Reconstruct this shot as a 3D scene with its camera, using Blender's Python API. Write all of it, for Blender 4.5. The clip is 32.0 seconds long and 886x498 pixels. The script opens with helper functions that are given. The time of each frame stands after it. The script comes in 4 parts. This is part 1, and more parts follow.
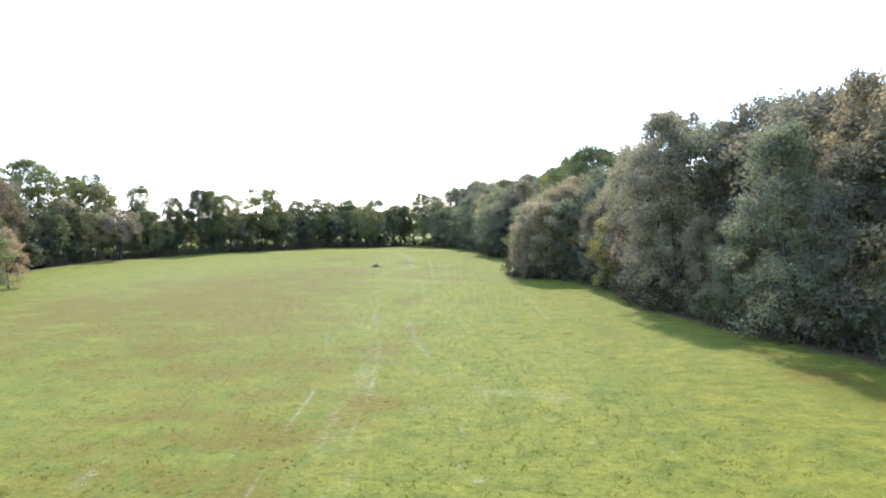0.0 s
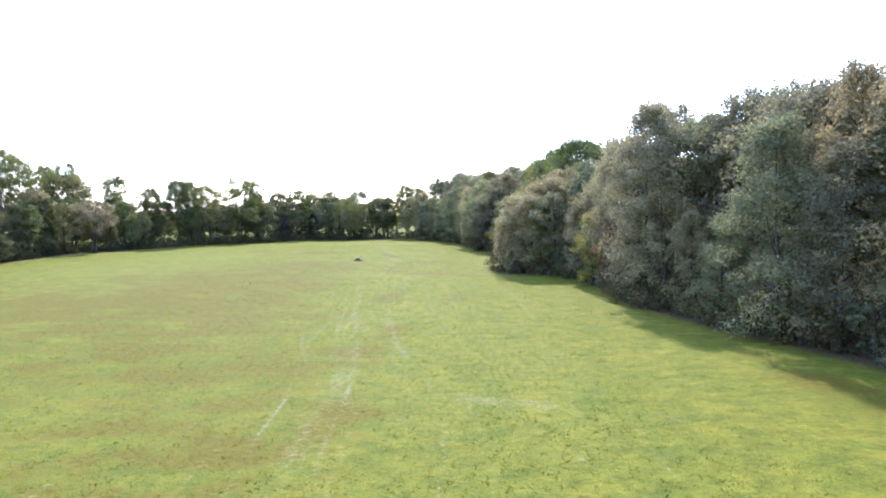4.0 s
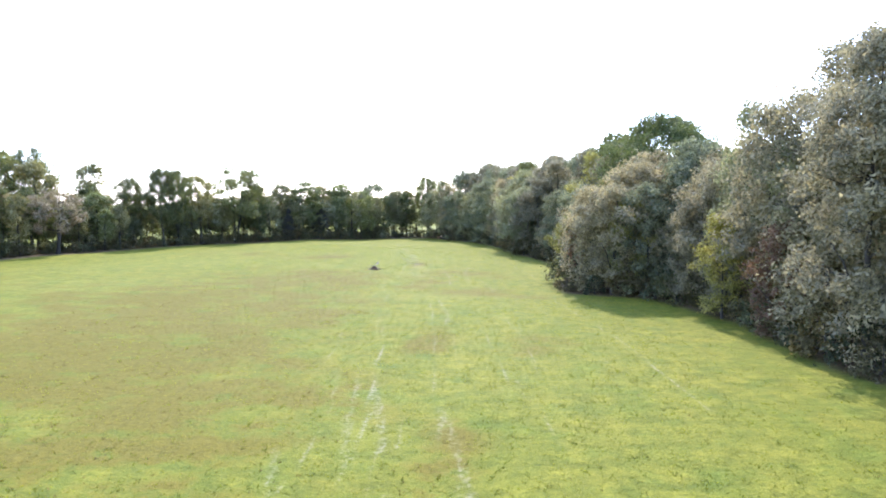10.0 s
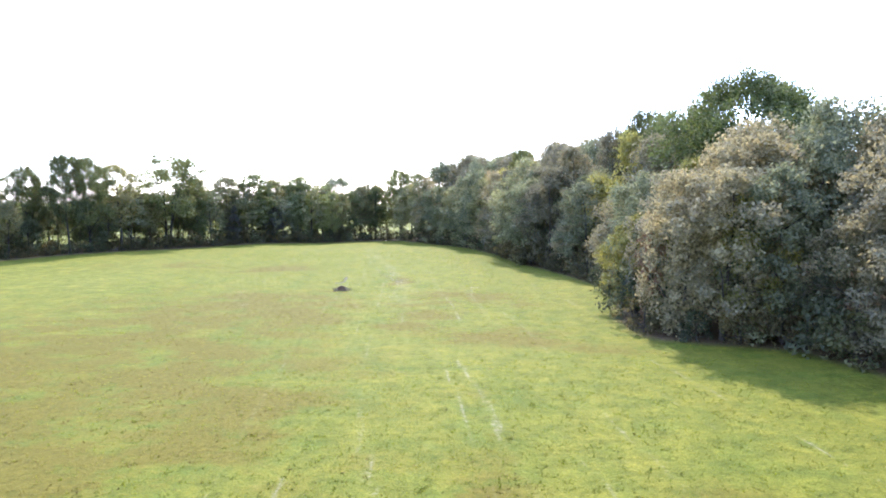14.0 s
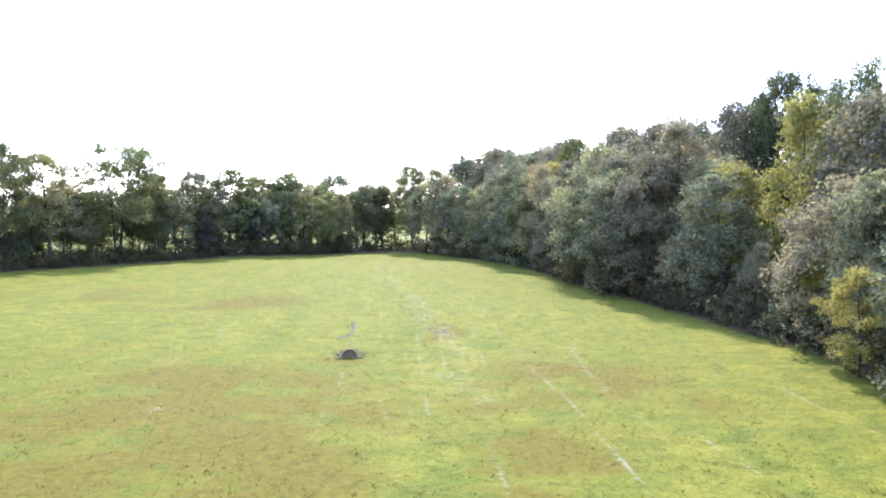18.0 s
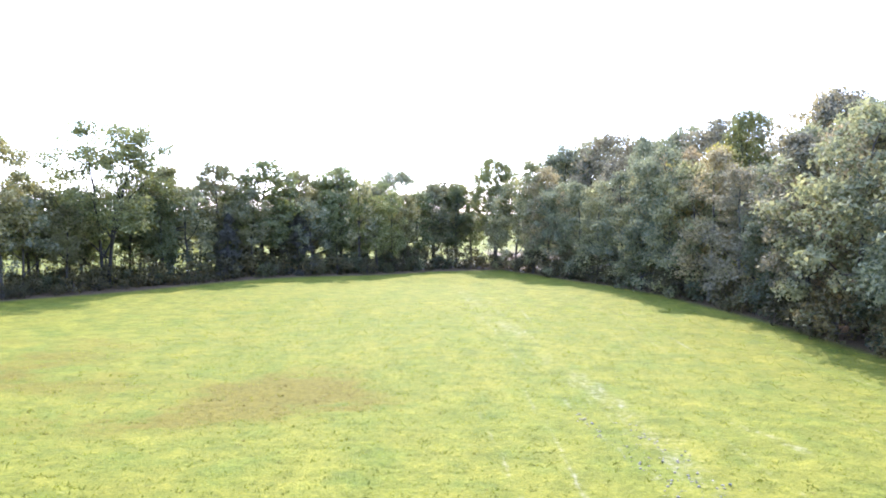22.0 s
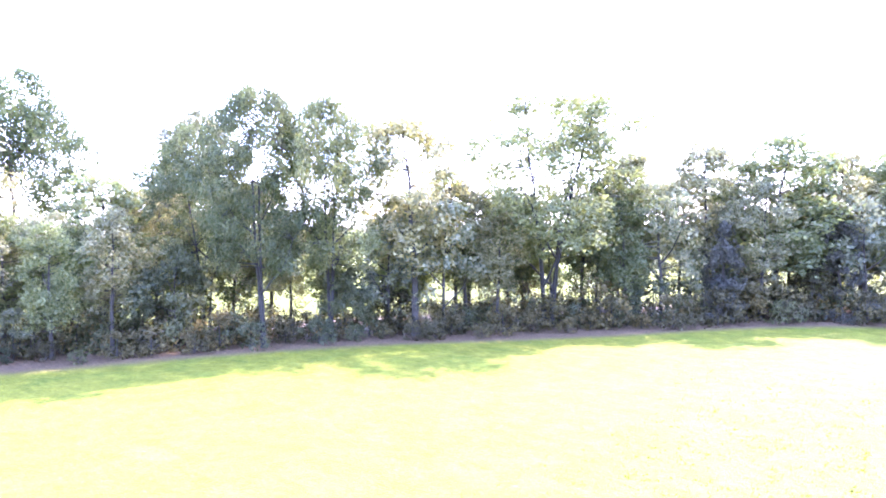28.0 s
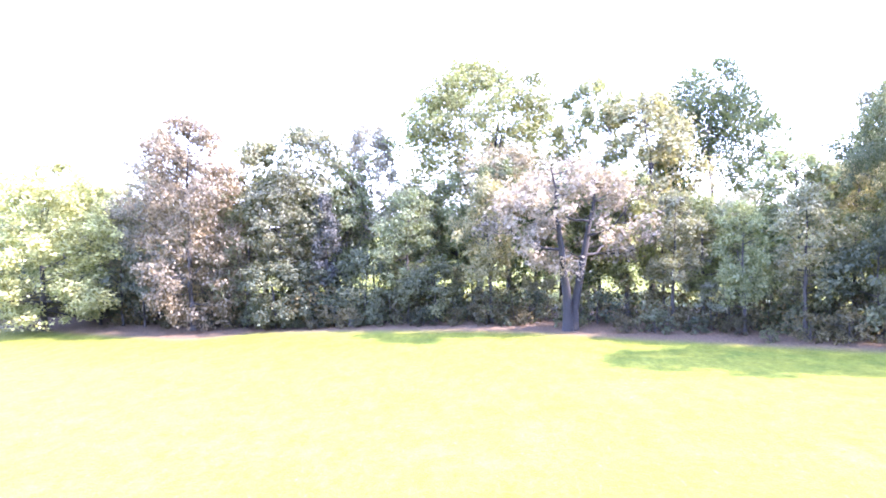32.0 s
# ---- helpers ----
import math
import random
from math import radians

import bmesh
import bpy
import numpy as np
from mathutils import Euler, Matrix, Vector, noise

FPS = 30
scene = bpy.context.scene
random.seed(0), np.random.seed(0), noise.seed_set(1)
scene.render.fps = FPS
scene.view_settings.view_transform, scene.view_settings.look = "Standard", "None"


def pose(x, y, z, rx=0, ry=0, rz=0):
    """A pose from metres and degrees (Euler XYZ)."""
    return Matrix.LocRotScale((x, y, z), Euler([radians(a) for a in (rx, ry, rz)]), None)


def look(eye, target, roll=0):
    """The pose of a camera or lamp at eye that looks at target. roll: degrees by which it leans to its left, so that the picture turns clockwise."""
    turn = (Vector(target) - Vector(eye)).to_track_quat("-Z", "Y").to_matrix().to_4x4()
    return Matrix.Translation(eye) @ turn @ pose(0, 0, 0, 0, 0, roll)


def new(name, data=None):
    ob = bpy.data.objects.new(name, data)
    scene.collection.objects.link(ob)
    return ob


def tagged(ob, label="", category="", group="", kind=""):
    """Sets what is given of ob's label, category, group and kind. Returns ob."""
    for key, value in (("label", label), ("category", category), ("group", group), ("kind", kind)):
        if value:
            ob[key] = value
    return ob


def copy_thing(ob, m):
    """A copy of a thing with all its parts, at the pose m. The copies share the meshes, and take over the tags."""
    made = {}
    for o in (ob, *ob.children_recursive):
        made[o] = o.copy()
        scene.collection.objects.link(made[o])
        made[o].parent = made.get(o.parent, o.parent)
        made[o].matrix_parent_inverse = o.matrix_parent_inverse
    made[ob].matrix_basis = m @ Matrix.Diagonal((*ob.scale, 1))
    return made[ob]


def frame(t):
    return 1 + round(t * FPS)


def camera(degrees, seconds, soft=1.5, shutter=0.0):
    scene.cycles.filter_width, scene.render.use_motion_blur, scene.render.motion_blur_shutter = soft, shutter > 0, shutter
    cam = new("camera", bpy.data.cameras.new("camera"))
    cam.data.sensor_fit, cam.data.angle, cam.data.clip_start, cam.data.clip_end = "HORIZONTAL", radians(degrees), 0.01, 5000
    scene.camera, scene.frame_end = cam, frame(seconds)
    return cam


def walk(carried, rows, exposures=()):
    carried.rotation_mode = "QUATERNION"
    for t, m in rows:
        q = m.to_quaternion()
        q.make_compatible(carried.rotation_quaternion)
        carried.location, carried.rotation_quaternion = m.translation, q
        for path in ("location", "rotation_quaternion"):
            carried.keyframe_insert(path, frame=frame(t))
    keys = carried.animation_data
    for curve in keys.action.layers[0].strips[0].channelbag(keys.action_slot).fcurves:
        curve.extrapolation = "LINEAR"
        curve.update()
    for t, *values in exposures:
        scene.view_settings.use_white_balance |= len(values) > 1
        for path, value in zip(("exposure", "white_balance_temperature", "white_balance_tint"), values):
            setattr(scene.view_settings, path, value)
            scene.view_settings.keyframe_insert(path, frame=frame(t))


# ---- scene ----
cam = camera(66.8, 32.0, soft=1.8)
METRES, EYE, TILT, LEAN, TURN = 114.8, 7.0, 0.0, 0.0, 0.0
ROWS = [
    (0.0, 0.0, 0.0, 0.0, -0.02, -2.75, 0.45),
    (0.5, -0.0, 0.0, -0.0002, -0.5, -2.63, 0.46),
    (1.0, -0.0, -0.0, -0.0003, -0.88, -2.63, 0.43),
    (1.5, -0.0001, -0.0001, -0.0004, -1.2, -2.67, 0.38),
    (2.0, -0.0001, -0.0, -0.0004, -1.55, -2.76, 0.31),
    (2.5, -0.0001, 0.0003, -0.0005, -1.84, -2.82, 0.26),
    (4.5, 0.0015, 0.0236, 0.002, -0.67, -3.58, 0.22),
    (5.0, 0.0014, 0.0341, 0.0019, 0.84, -3.59, 0.31),
    (5.5, 0.0007, 0.0452, 0.0019, 1.44, -3.64, 0.37),
    (6.0, -0.0007, 0.0582, 0.002, 1.8, -3.68, 0.34),
    (6.5, -0.0023, 0.0711, 0.002, 2.23, -3.72, 0.27),
    (7.0, -0.0044, 0.0862, 0.0022, 2.67, -3.77, 0.26),
    (7.5, -0.0066, 0.1012, 0.0021, 2.79, -3.78, 0.21),
    (8.0, -0.0092, 0.118, 0.0021, 1.6, -3.77, 0.12),
    (8.5, -0.012, 0.1339, 0.0022, 1.3, -3.83, 0.06),
    (9.0, -0.015, 0.1519, 0.002, 1.27, -3.84, 0.0),
    (9.5, -0.0177, 0.1694, 0.0019, 1.21, -3.87, -0.05),
    (10.0, -0.0206, 0.1891, 0.0016, -0.28, -3.86, -0.14),
    (10.5, -0.0235, 0.2077, 0.0015, -0.64, -3.89, -0.19),
    (11.0, -0.0266, 0.2286, 0.0011, -0.41, -3.94, -0.14),
    (11.5, -0.0294, 0.2486, 0.0007, -0.49, -3.95, -0.12),
    (12.0, -0.0322, 0.2717, 0.0005, -0.29, -3.98, -0.11),
    (12.5, -0.0346, 0.2941, 0.0001, -0.12, -4.01, -0.05),
    (13.0, -0.0371, 0.319, -0.0001, -3.18, -4.04, -0.21),
    (13.5, -0.0393, 0.3428, -0.0004, -3.28, -4.04, -0.22),
    (14.0, -0.0418, 0.369, -0.0007, -3.49, -4.0, -0.2),
    (14.5, -0.0444, 0.394, -0.0011, -3.66, -3.95, -0.26),
    (16.5, -0.0538, 0.4891, -0.0007, -3.07, -3.82, -0.31),
    (17.0, -0.0571, 0.5167, -0.0013, -3.47, -3.77, -0.3),
    (17.5, -0.0605, 0.5419, -0.0019, -3.7, -3.71, -0.35),
    (18.0, -0.0644, 0.5688, -0.0023, -3.84, -3.67, -0.36),
    (18.5, -0.0683, 0.5932, -0.0026, -4.29, -3.58, -0.35),
    (19.0, -0.0726, 0.6199, -0.0028, -4.01, -3.6, -0.37),
    (19.5, -0.0765, 0.6447, -0.0029, -3.46, -3.57, -0.32),
    (20.0, -0.0812, 0.6718, -0.0033, -2.9, -3.52, -0.28),
    (20.5, -0.0856, 0.6972, -0.0036, -2.58, -3.45, -0.3),
    (21.0, -0.0908, 0.7247, -0.0039, -2.38, -3.37, -0.32),
    (21.5, -0.0958, 0.7504, -0.0043, -2.05, -3.29, -0.37),
    (22.0, -0.1014, 0.7777, -0.0047, -0.01, -3.2, -0.33),
    (22.5, -0.1066, 0.8017, -0.0052, 3.59, -3.13, -0.21),
    (23.0, -0.1127, 0.8265, -0.0057, 6.75, -3.03, -0.13),
    (23.5, -0.1192, 0.8484, -0.0059, 9.75, -2.96, -0.09),
    (24.0, -0.1267, 0.8712, -0.0062, 13.04, -2.85, 0.01),
    (24.5, -0.1343, 0.8911, -0.0061, 16.04, -2.77, 0.08),
    (25.0, -0.1437, 0.9117, -0.0061, 19.33, -2.66, 0.18),
    (25.5, -0.1526, 0.9293, -0.0062, 22.19, -2.53, 0.23),
    (27.5, -0.1711, 0.9597, -0.008, 32.61, -2.13, 0.3),
    (28.0, -0.1733, 0.959, -0.009, 38.41, -1.95, 0.47),
    (28.5, -0.1739, 0.9593, -0.0098, 45.9, -1.83, 0.66),
    (29.0, -0.1753, 0.9619, -0.0108, 54.16, -1.6, 0.85),
    (29.5, -0.1771, 0.9605, -0.0108, 59.65, -1.86, 1.03),
    (30.0, -0.1784, 0.9606, -0.0108, 65.4, -2.05, 1.26),
    (30.5, -0.1795, 0.9611, -0.0108, 71.9, -2.1, 1.49),
    (31.0, -0.1808, 0.9617, -0.0108, 79.77, -2.16, 1.74),
    (31.5, -0.1816, 0.9619, -0.0108, 85.91, -2.21, 1.92),
    (32.0, -0.1827, 0.9618, -0.0108, 92.71, -2.22, 2.1),
]
EXPOSURES = [(t, e + 0.1, k - 150, g + 4) for t, e, k, g in
             ((0, 2.44, 6200, 15), (6, 2.63, 6200, 15), (13, 2.73, 6200, 18), (19, 2.9, 6150, 21), (22, 3.12, 6100, 23), (24, 3.4, 6050, 25), (25.5, 3.95, 5900, 29), (27.5, 4.6, 5720, 40), (28.5, 4.7, 5700, 44), (32, 4.58, 5700, 42))]
walk(cam, [(t, pose(0, 0, EYE, TILT, LEAN, TURN) @ pose(METRES * x, METRES * y, METRES * z, 90 + pitch, roll, yaw)) for t, x, y, z, yaw, pitch, roll in ROWS], EXPOSURES)

# ---- light: hazy autumn midday, sun ahead along the flight line ----
SUN_AZ, SUN_EL = -5.5, 42.5
world = bpy.data.worlds.new("world")
scene.world = world
world.use_nodes = True
wn = world.node_tree.nodes
sky = wn.new("ShaderNodeTexSky")
sky.sky_type = "NISHITA"
sky.sun_disc = False
sky.sun_elevation, sky.sun_rotation = radians(SUN_EL), radians(-SUN_AZ)
sky.air_density, sky.dust_density, sky.ozone_density = 1.0, 0.5, 1.5
haze = wn.new("ShaderNodeMix")
haze.data_type = "RGBA"
haze.inputs[0].default_value, haze.inputs[7].default_value = 0.4, (2.7, 3.7, 5.8, 1.0)  # thin bright cloud veil over the blue
world.node_tree.links.new(sky.outputs[0], haze.inputs[6])
world.node_tree.links.new(haze.outputs[2], wn["Background"].inputs[0])
wn["Background"].inputs[1].default_value = 0.15
sun = new("sun", bpy.data.lights.new("sun", "SUN"))
sun.data.energy, sun.data.angle, sun.data.color = 2.0, radians(1.0), (1.0, 0.91, 0.76)
sa, se = radians(SUN_AZ), radians(SUN_EL)
sun.matrix_world = look((-math.sin(sa) * math.cos(se) * 200, math.cos(sa) * math.cos(se) * 200, math.sin(se) * 200), (0, 0, 0))


# ---- materials ----
class Nodes:
    """A small builder for node materials."""

    def __init__(self, name):
        self.mat = bpy.data.materials.new(name)
        self.mat.use_nodes = True
        self.tree = self.mat.node_tree
        self.bsdf = self.tree.nodes["Principled BSDF"]
        self.out = self.tree.nodes["Material Output"]

    def add(self, kind, **values):
        n = self.tree.nodes.new("ShaderNode" + kind)
        for k, v in values.items():
            if k in n.inputs:
                n.inputs[k].default_value = v
        return n

    def link(self, a, b):
        self.tree.links.new(a, b)

    def noise(self, scale, detail=4.0, rough=0.55, coord=None):
        n = self.add("TexNoise")
        n.inputs["Scale"].default_value, n.inputs["Detail"].default_value, n.inputs["Roughness"].default_value = scale, detail, rough
        if coord is not None:
            self.link(coord, n.inputs["Vector"])
        return n.outputs["Fac"]

    def ramp(self, fac, *stops):
        n = self.add("ValToRGB")
        el = n.color_ramp.elements
        while len(el) < len(stops):
            el.new(0.5)
        for e, (p, c) in zip(el, stops):
            e.position, e.color = p, (*c, 1)
        self.link(fac, n.inputs["Fac"])
        return n.outputs["Color"]

    def mix(self, fac, a, b, blend="MIX"):
        n = self.add("Mix")
        n.data_type, n.blend_type = "RGBA", blend
        for i, v in ((0, fac), (6, a), (7, b)):
            if isinstance(v, (int, float)):
                n.inputs[i].default_value = v
            elif isinstance(v, tuple):
                n.inputs[i].default_value = (*v, 1)
            else:
                self.link(v, n.inputs[i])
        return n.outputs[2]

    def math(self, op, a, b=0.0, clamp=False):
        n = self.add("Math")
        n.operation, n.use_clamp = op, clamp
        for i, v in ((0, a), (1, b)):
            if isinstance(v, (int, float)):
                n.inputs[i].default_value = v
            else:
                self.link(v, n.inputs[i])
        return n.outputs[0]

    def bump(self, height, strength, distance):
        n = self.add("Bump", Strength=strength, Distance=distance)
        self.link(height, n.inputs["Height"])
        self.link(n.outputs["Normal"], self.bsdf.inputs["Normal"])


def leaf_material(name, shades, through_colour, glow=0.34, rough=0.7):
    """Leaves: each one its own shade, each tree its own tone, and part of the light comes through the blade."""
    m = Nodes(name)
    geo, info = m.add("NewGeometry"), m.add("ObjectInfo")
    each = m.ramp(geo.outputs["Random Per Island"], *[(i / (len(shades) - 1), c) for i, c in enumerate(shades)])
    tone = m.ramp(info.outputs["Random"], (0.0, (0.64, 0.66, 0.7)), (0.35, (1.0, 1.0, 1.06)), (0.7, (1.22, 1.18, 1.14)), (1.0, (1.4, 1.28, 1.12)))
    base = m.mix(1.0, each, tone, "MULTIPLY")
    tex = m.add("TexCoord")
    cloud = m.noise(0.45, 2, 0.5, tex.outputs["Object"])
    base = m.mix(1.0, base, m.ramp(cloud, (0.3, (0.78, 0.8, 0.84)), (0.7, (1.2, 1.15, 1.0))), "MULTIPLY")
    m.link(base, m.bsdf.inputs["Base Color"])
    m.bsdf.inputs["Roughness"].default_value = rough
    m.bsdf.inputs["Specular IOR Level"].default_value = 0.06
    tr = m.add("BsdfTranslucent")
    m.link(m.mix(1.0, base, through_colour, "MULTIPLY"), tr.inputs["Color"])
    mx = m.add("MixShader", Fac=glow)
    m.link(m.bsdf.outputs[0], mx.inputs[1])
    m.link(tr.outputs[0], mx.inputs[2])
    m.link(mx.outputs[0], m.out.inputs["Surface"])
    return m.mat


LEAF = {
    # green, olive and brown are lifted and greyed: lens veil put into the colour
    "green": leaf_material("leaf_green", [(0.086, 0.098, 0.064), (0.134, 0.146, 0.09), (0.19, 0.196, 0.118)], (1.3, 1.35, 1.05), 0.42),
    "olive": leaf_material("leaf_olive", [(0.104, 0.102, 0.07), (0.164, 0.157, 0.102), (0.222, 0.204, 0.128)], (1.3, 1.26, 1.05), 0.42),
    "gold": leaf_material("leaf_gold", [(0.122, 0.12, 0.05), (0.19, 0.182, 0.066), (0.25, 0.23, 0.082)], (1.4, 1.45, 0.75)),
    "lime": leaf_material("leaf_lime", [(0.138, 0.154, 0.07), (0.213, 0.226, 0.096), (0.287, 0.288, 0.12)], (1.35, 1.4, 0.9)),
    "brown": leaf_material("leaf_brown", [(0.127, 0.113, 0.072), (0.196, 0.172, 0.103), (0.257, 0.222, 0.129)], (1.3, 1.2, 1.0), 0.4),
    "red": leaf_material("leaf_red", [(0.135, 0.09, 0.064), (0.2, 0.126, 0.084), (0.2, 0.156, 0.096)], (1.4, 1.2, 0.85)),
    "tan": leaf_material("leaf_tan", [(0.14, 0.122, 0.082), (0.21, 0.182, 0.118), (0.27, 0.23, 0.148)], (1.35, 1.3, 0.95)),
    "russet": leaf_material("leaf_russet", [(0.095, 0.082, 0.05), (0.142, 0.12, 0.072), (0.185, 0.154, 0.092)], (1.4, 1.25, 0.9)),
    # next four: olive and green dimmed in the colour, so sunlit crowns keep tone
    "oak": leaf_material("leaf_oak_dimmed", [(0.058, 0.066, 0.033), (0.09, 0.101, 0.048), (0.123, 0.13, 0.062)], (1.4, 1.5, 0.85)),
    "oak_dark": leaf_material("leaf_oak_green_dimmed", [(0.048, 0.061, 0.028), (0.077, 0.09, 0.04), (0.108, 0.12, 0.053)], (1.4, 1.6, 0.85)),
    "ash": leaf_material("leaf_ash_dimmed", [(0.086, 0.088, 0.053), (0.132, 0.133, 0.075), (0.178, 0.174, 0.092)], (1.4, 1.45, 0.85)),
    "elm": leaf_material("leaf_elm_dimmed", [(0.073, 0.085, 0.044), (0.113, 0.127, 0.062), (0.158, 0.17, 0.081)], (1.4, 1.55, 0.85)),
    # dark understorey leaves, darkened further: canopy shade put into the colour
    "bramble": leaf_material("leaf_bramble_shaded", [(0.042, 0.041, 0.022), (0.067, 0.063, 0.033), (0.098, 0.09, 0.046)], (1.4, 1.25, 0.9), 0.35),
    "ivy": leaf_material("leaf_ivy_shaded", [(0.038, 0.046, 0.029), (0.061, 0.069, 0.04), (0.086, 0.095, 0.053)], (1.4, 1.4, 0.9), 0.35),
    "cedar": leaf_material("leaf_cedar", [(0.04, 0.042, 0.034), (0.056, 0.056, 0.042), (0.072, 0.07, 0.05)], (1.2, 1.3, 1.0), 0.15),
}


def bark_material(name, dark, light, stain=(0.05, 0.046, 0.032)):
    m = Nodes(name)
    tex = m.add("TexCoord")
    mp = m.add("Mapping")
    mp.inputs["Scale"].default_value = (6, 6, 1.1)
    m.link(tex.outputs["Object"], mp.inputs["Vector"])
    ridges = m.noise(3.0, 6, 0.65, mp.outputs[0])
    blot = m.noise(0.8, 3, 0.5, tex.outputs["Object"])
    col = m.ramp(ridges, (0.3, dark), (0.7, light))
    col = m.mix(m.math("MULTIPLY", blot, 0.5), col, stain)
    m.link(col, m.bsdf.inputs["Base Color"])
    m.bsdf.inputs["Roughness"].default_value = 0.92
    m.bump(ridges, 0.8, 0.04)
    return m.mat


# grey and dark bark: crown and understorey shade is put into the colour
BARK = bark_material("bark_grey", (0.014, 0.011, 0.008), (0.042, 0.034, 0.025))
BARK_SHADED = bark_material("bark_shaded", (0.008, 0.007, 0.005), (0.026, 0.021, 0.016), (0.02, 0.019, 0.012))
BARK_PALE = bark_material("bark_pale", (0.08, 0.066, 0.052), (0.22, 0.185, 0.15))


def ground_material():
    """Rough pasture: green with yellow, dry, bare and leaf-strewn places taken from the sheet's wear attribute."""
    m = Nodes("pasture")
    tex = m.add("TexCoord").outputs["Object"]
    wear = m.add("Attribute")
    wear.attribute_name = "wear"
    sep = m.add("SeparateColor")
    m.link(wear.outputs["Color"], sep.inputs[0])
    dry, pale, litter = sep.outputs
    broad, mid, fine, blade = m.noise(0.05, 3, 0.5, tex), m.noise(0.55, 5, 0.65, tex), m.noise(4.5, 6, 0.7, tex), m.noise(16, 3, 0.6, tex)
    stretch = m.add("Mapping")
    stretch.inputs["Scale"].default_value = (0.8, 1.25, 1)
    m.link(tex, stretch.inputs["Vector"])
    patch = m.noise(1.15, 5, 0.7, stretch.outputs[0])
    col = m.ramp(mid, (0.34, (0.06, 0.079, 0.0108)), (0.5, (0.083, 0.09, 0.0115)), (0.66, (0.1, 0.1015, 0.013)))
    col = m.mix(m.math("MULTIPLY", broad, 0.5), col, (0.087, 0.092, 0.0118))
    swath = m.add("Mapping")
    swath.inputs["Scale"].default_value = (0.34, 0.13, 1)
    m.link(tex, swath.inputs["Vector"])
    col = m.mix(1.0, col, m.ramp(m.noise(1.0, 4, 0.6, swath.outputs[0]), (0.34, (0.9, 0.96, 0.88)), (0.5, (1, 1, 1)), (0.66, (1.1, 1.06, 1.06))), "MULTIPLY")
    col = m.mix(1.0, col, m.ramp(patch, (0.34, (0.74, 0.78, 0.75)), (0.5, (1, 1, 1)), (0.66, (1.28, 1.23, 1.22))), "MULTIPLY")
    col = m.mix(1.0, col, m.ramp(fine, (0.28, (0.72, 0.75, 0.73)), (0.5, (1, 1, 1)), (0.72, (1.3, 1.25, 1.34))), "MULTIPLY")
    col = m.mix(1.0, col, m.ramp(blade, (0.32, (0.76, 0.79, 0.76)), (0.68, (1.25, 1.21, 1.28))), "MULTIPLY")
    straw = m.ramp(fine, (0.3, (0.05, 0.0425, 0.006)), (0.7, (0.1, 0.0835, 0.0118)))
    tuft = m.math("ADD", m.math("ADD", m.math("ADD", m.math("MULTIPLY", patch, 2.2), m.math("MULTIPLY", m.noise(0.3, 4, 0.6, stretch.outputs[0]), 3.6)), m.math("MULTIPLY", mid, 1.3)), m.math("MULTIPLY", fine, 0.8))
    dryf = m.math("MULTIPLY", m.math("SUBTRACT", m.math("ADD", m.math("MULTIPLY", dry, 0.8), tuft), 4.03), 2.0, True)
    dryf = m.math("MULTIPLY", dryf, m.math("MULTIPLY", dry, 2.5, True))
    col = m.mix(m.math("MULTIPLY", dryf, 0.9), col, straw)
    # small dark tufts, drawn out by the wind, and pale dead blades between them
    drawn = m.add("Mapping")
    drawn.inputs["Scale"].default_value = (0.42, 1.3, 1)
    m.link(tex, drawn.inputs["Vector"])
    clod = m.math("MULTIPLY", m.math("SUBTRACT", m.noise(5.0, 4, 0.65, drawn.outputs[0]), 0.62), 9.0, True)
    clod = m.math("MULTIPLY", clod, m.math("MULTIPLY", m.math("SUBTRACT", patch, 0.4), 4.0, True))
    col = m.mix(m.math("MULTIPLY", clod, 0.13), col, (0.034, 0.038, 0.01))
    dead = m.math("MULTIPLY", m.math("SUBTRACT", m.noise(7.0, 4, 0.65, drawn.outputs[0]), 0.63), 10.0, True)
    col = m.mix(m.math("MULTIPLY", dead, 0.5), col, (0.155, 0.15, 0.05))
    soil = m.ramp(fine, (0.3, (0.1, 0.098, 0.05)), (0.7, (0.19, 0.182, 0.12)))
    palef = m.math("MULTIPLY", m.math("SUBTRACT", m.math("ADD", m.math("MULTIPLY", pale, 0.8), m.math("MULTIPLY", fine, 1.5)), 1.08), 2.0, True)
    palef = m.math("MULTIPLY", palef, m.math("MULTIPLY", pale, 1.5, True))
    col = m.mix(m.math("MULTIPLY", palef, 0.95), col, soil)
    leafy = m.ramp(m.noise(9, 5, 0.7, tex), (0.3, (0.035, 0.025, 0.015)), (0.55, (0.085, 0.06, 0.035)), (0.75, (0.17, 0.11, 0.058)))
    col = m.mix(m.math("MULTIPLY", litter, 1.0, True), col, leafy)
    m.link(col, m.bsdf.inputs["Base Color"])
    m.bsdf.inputs["Roughness"].default_value = 0.9
    m.bsdf.inputs["Specular IOR Level"].default_value = 0.06
    h = m.math("ADD", m.math("ADD", m.math("MULTIPLY", fine, 1.0), m.math("MULTIPLY", blade, 0.5)), m.math("MULTIPLY", patch, 0.7))
    m.bump(h, 0.6, 0.06)
    return m.mat


GROUND = ground_material()
GRASS = leaf_material("grass_blade", [(0.072, 0.088, 0.012), (0.095, 0.112, 0.015), (0.13, 0.136, 0.024)], (1.6, 1.7, 0.9), 0.62)
STRAW = leaf_material("dry_grass_blade", [(0.06, 0.046, 0.01), (0.09, 0.07, 0.016), (0.125, 0.1, 0.026)], (1.4, 1.3, 1.0), 0.3)


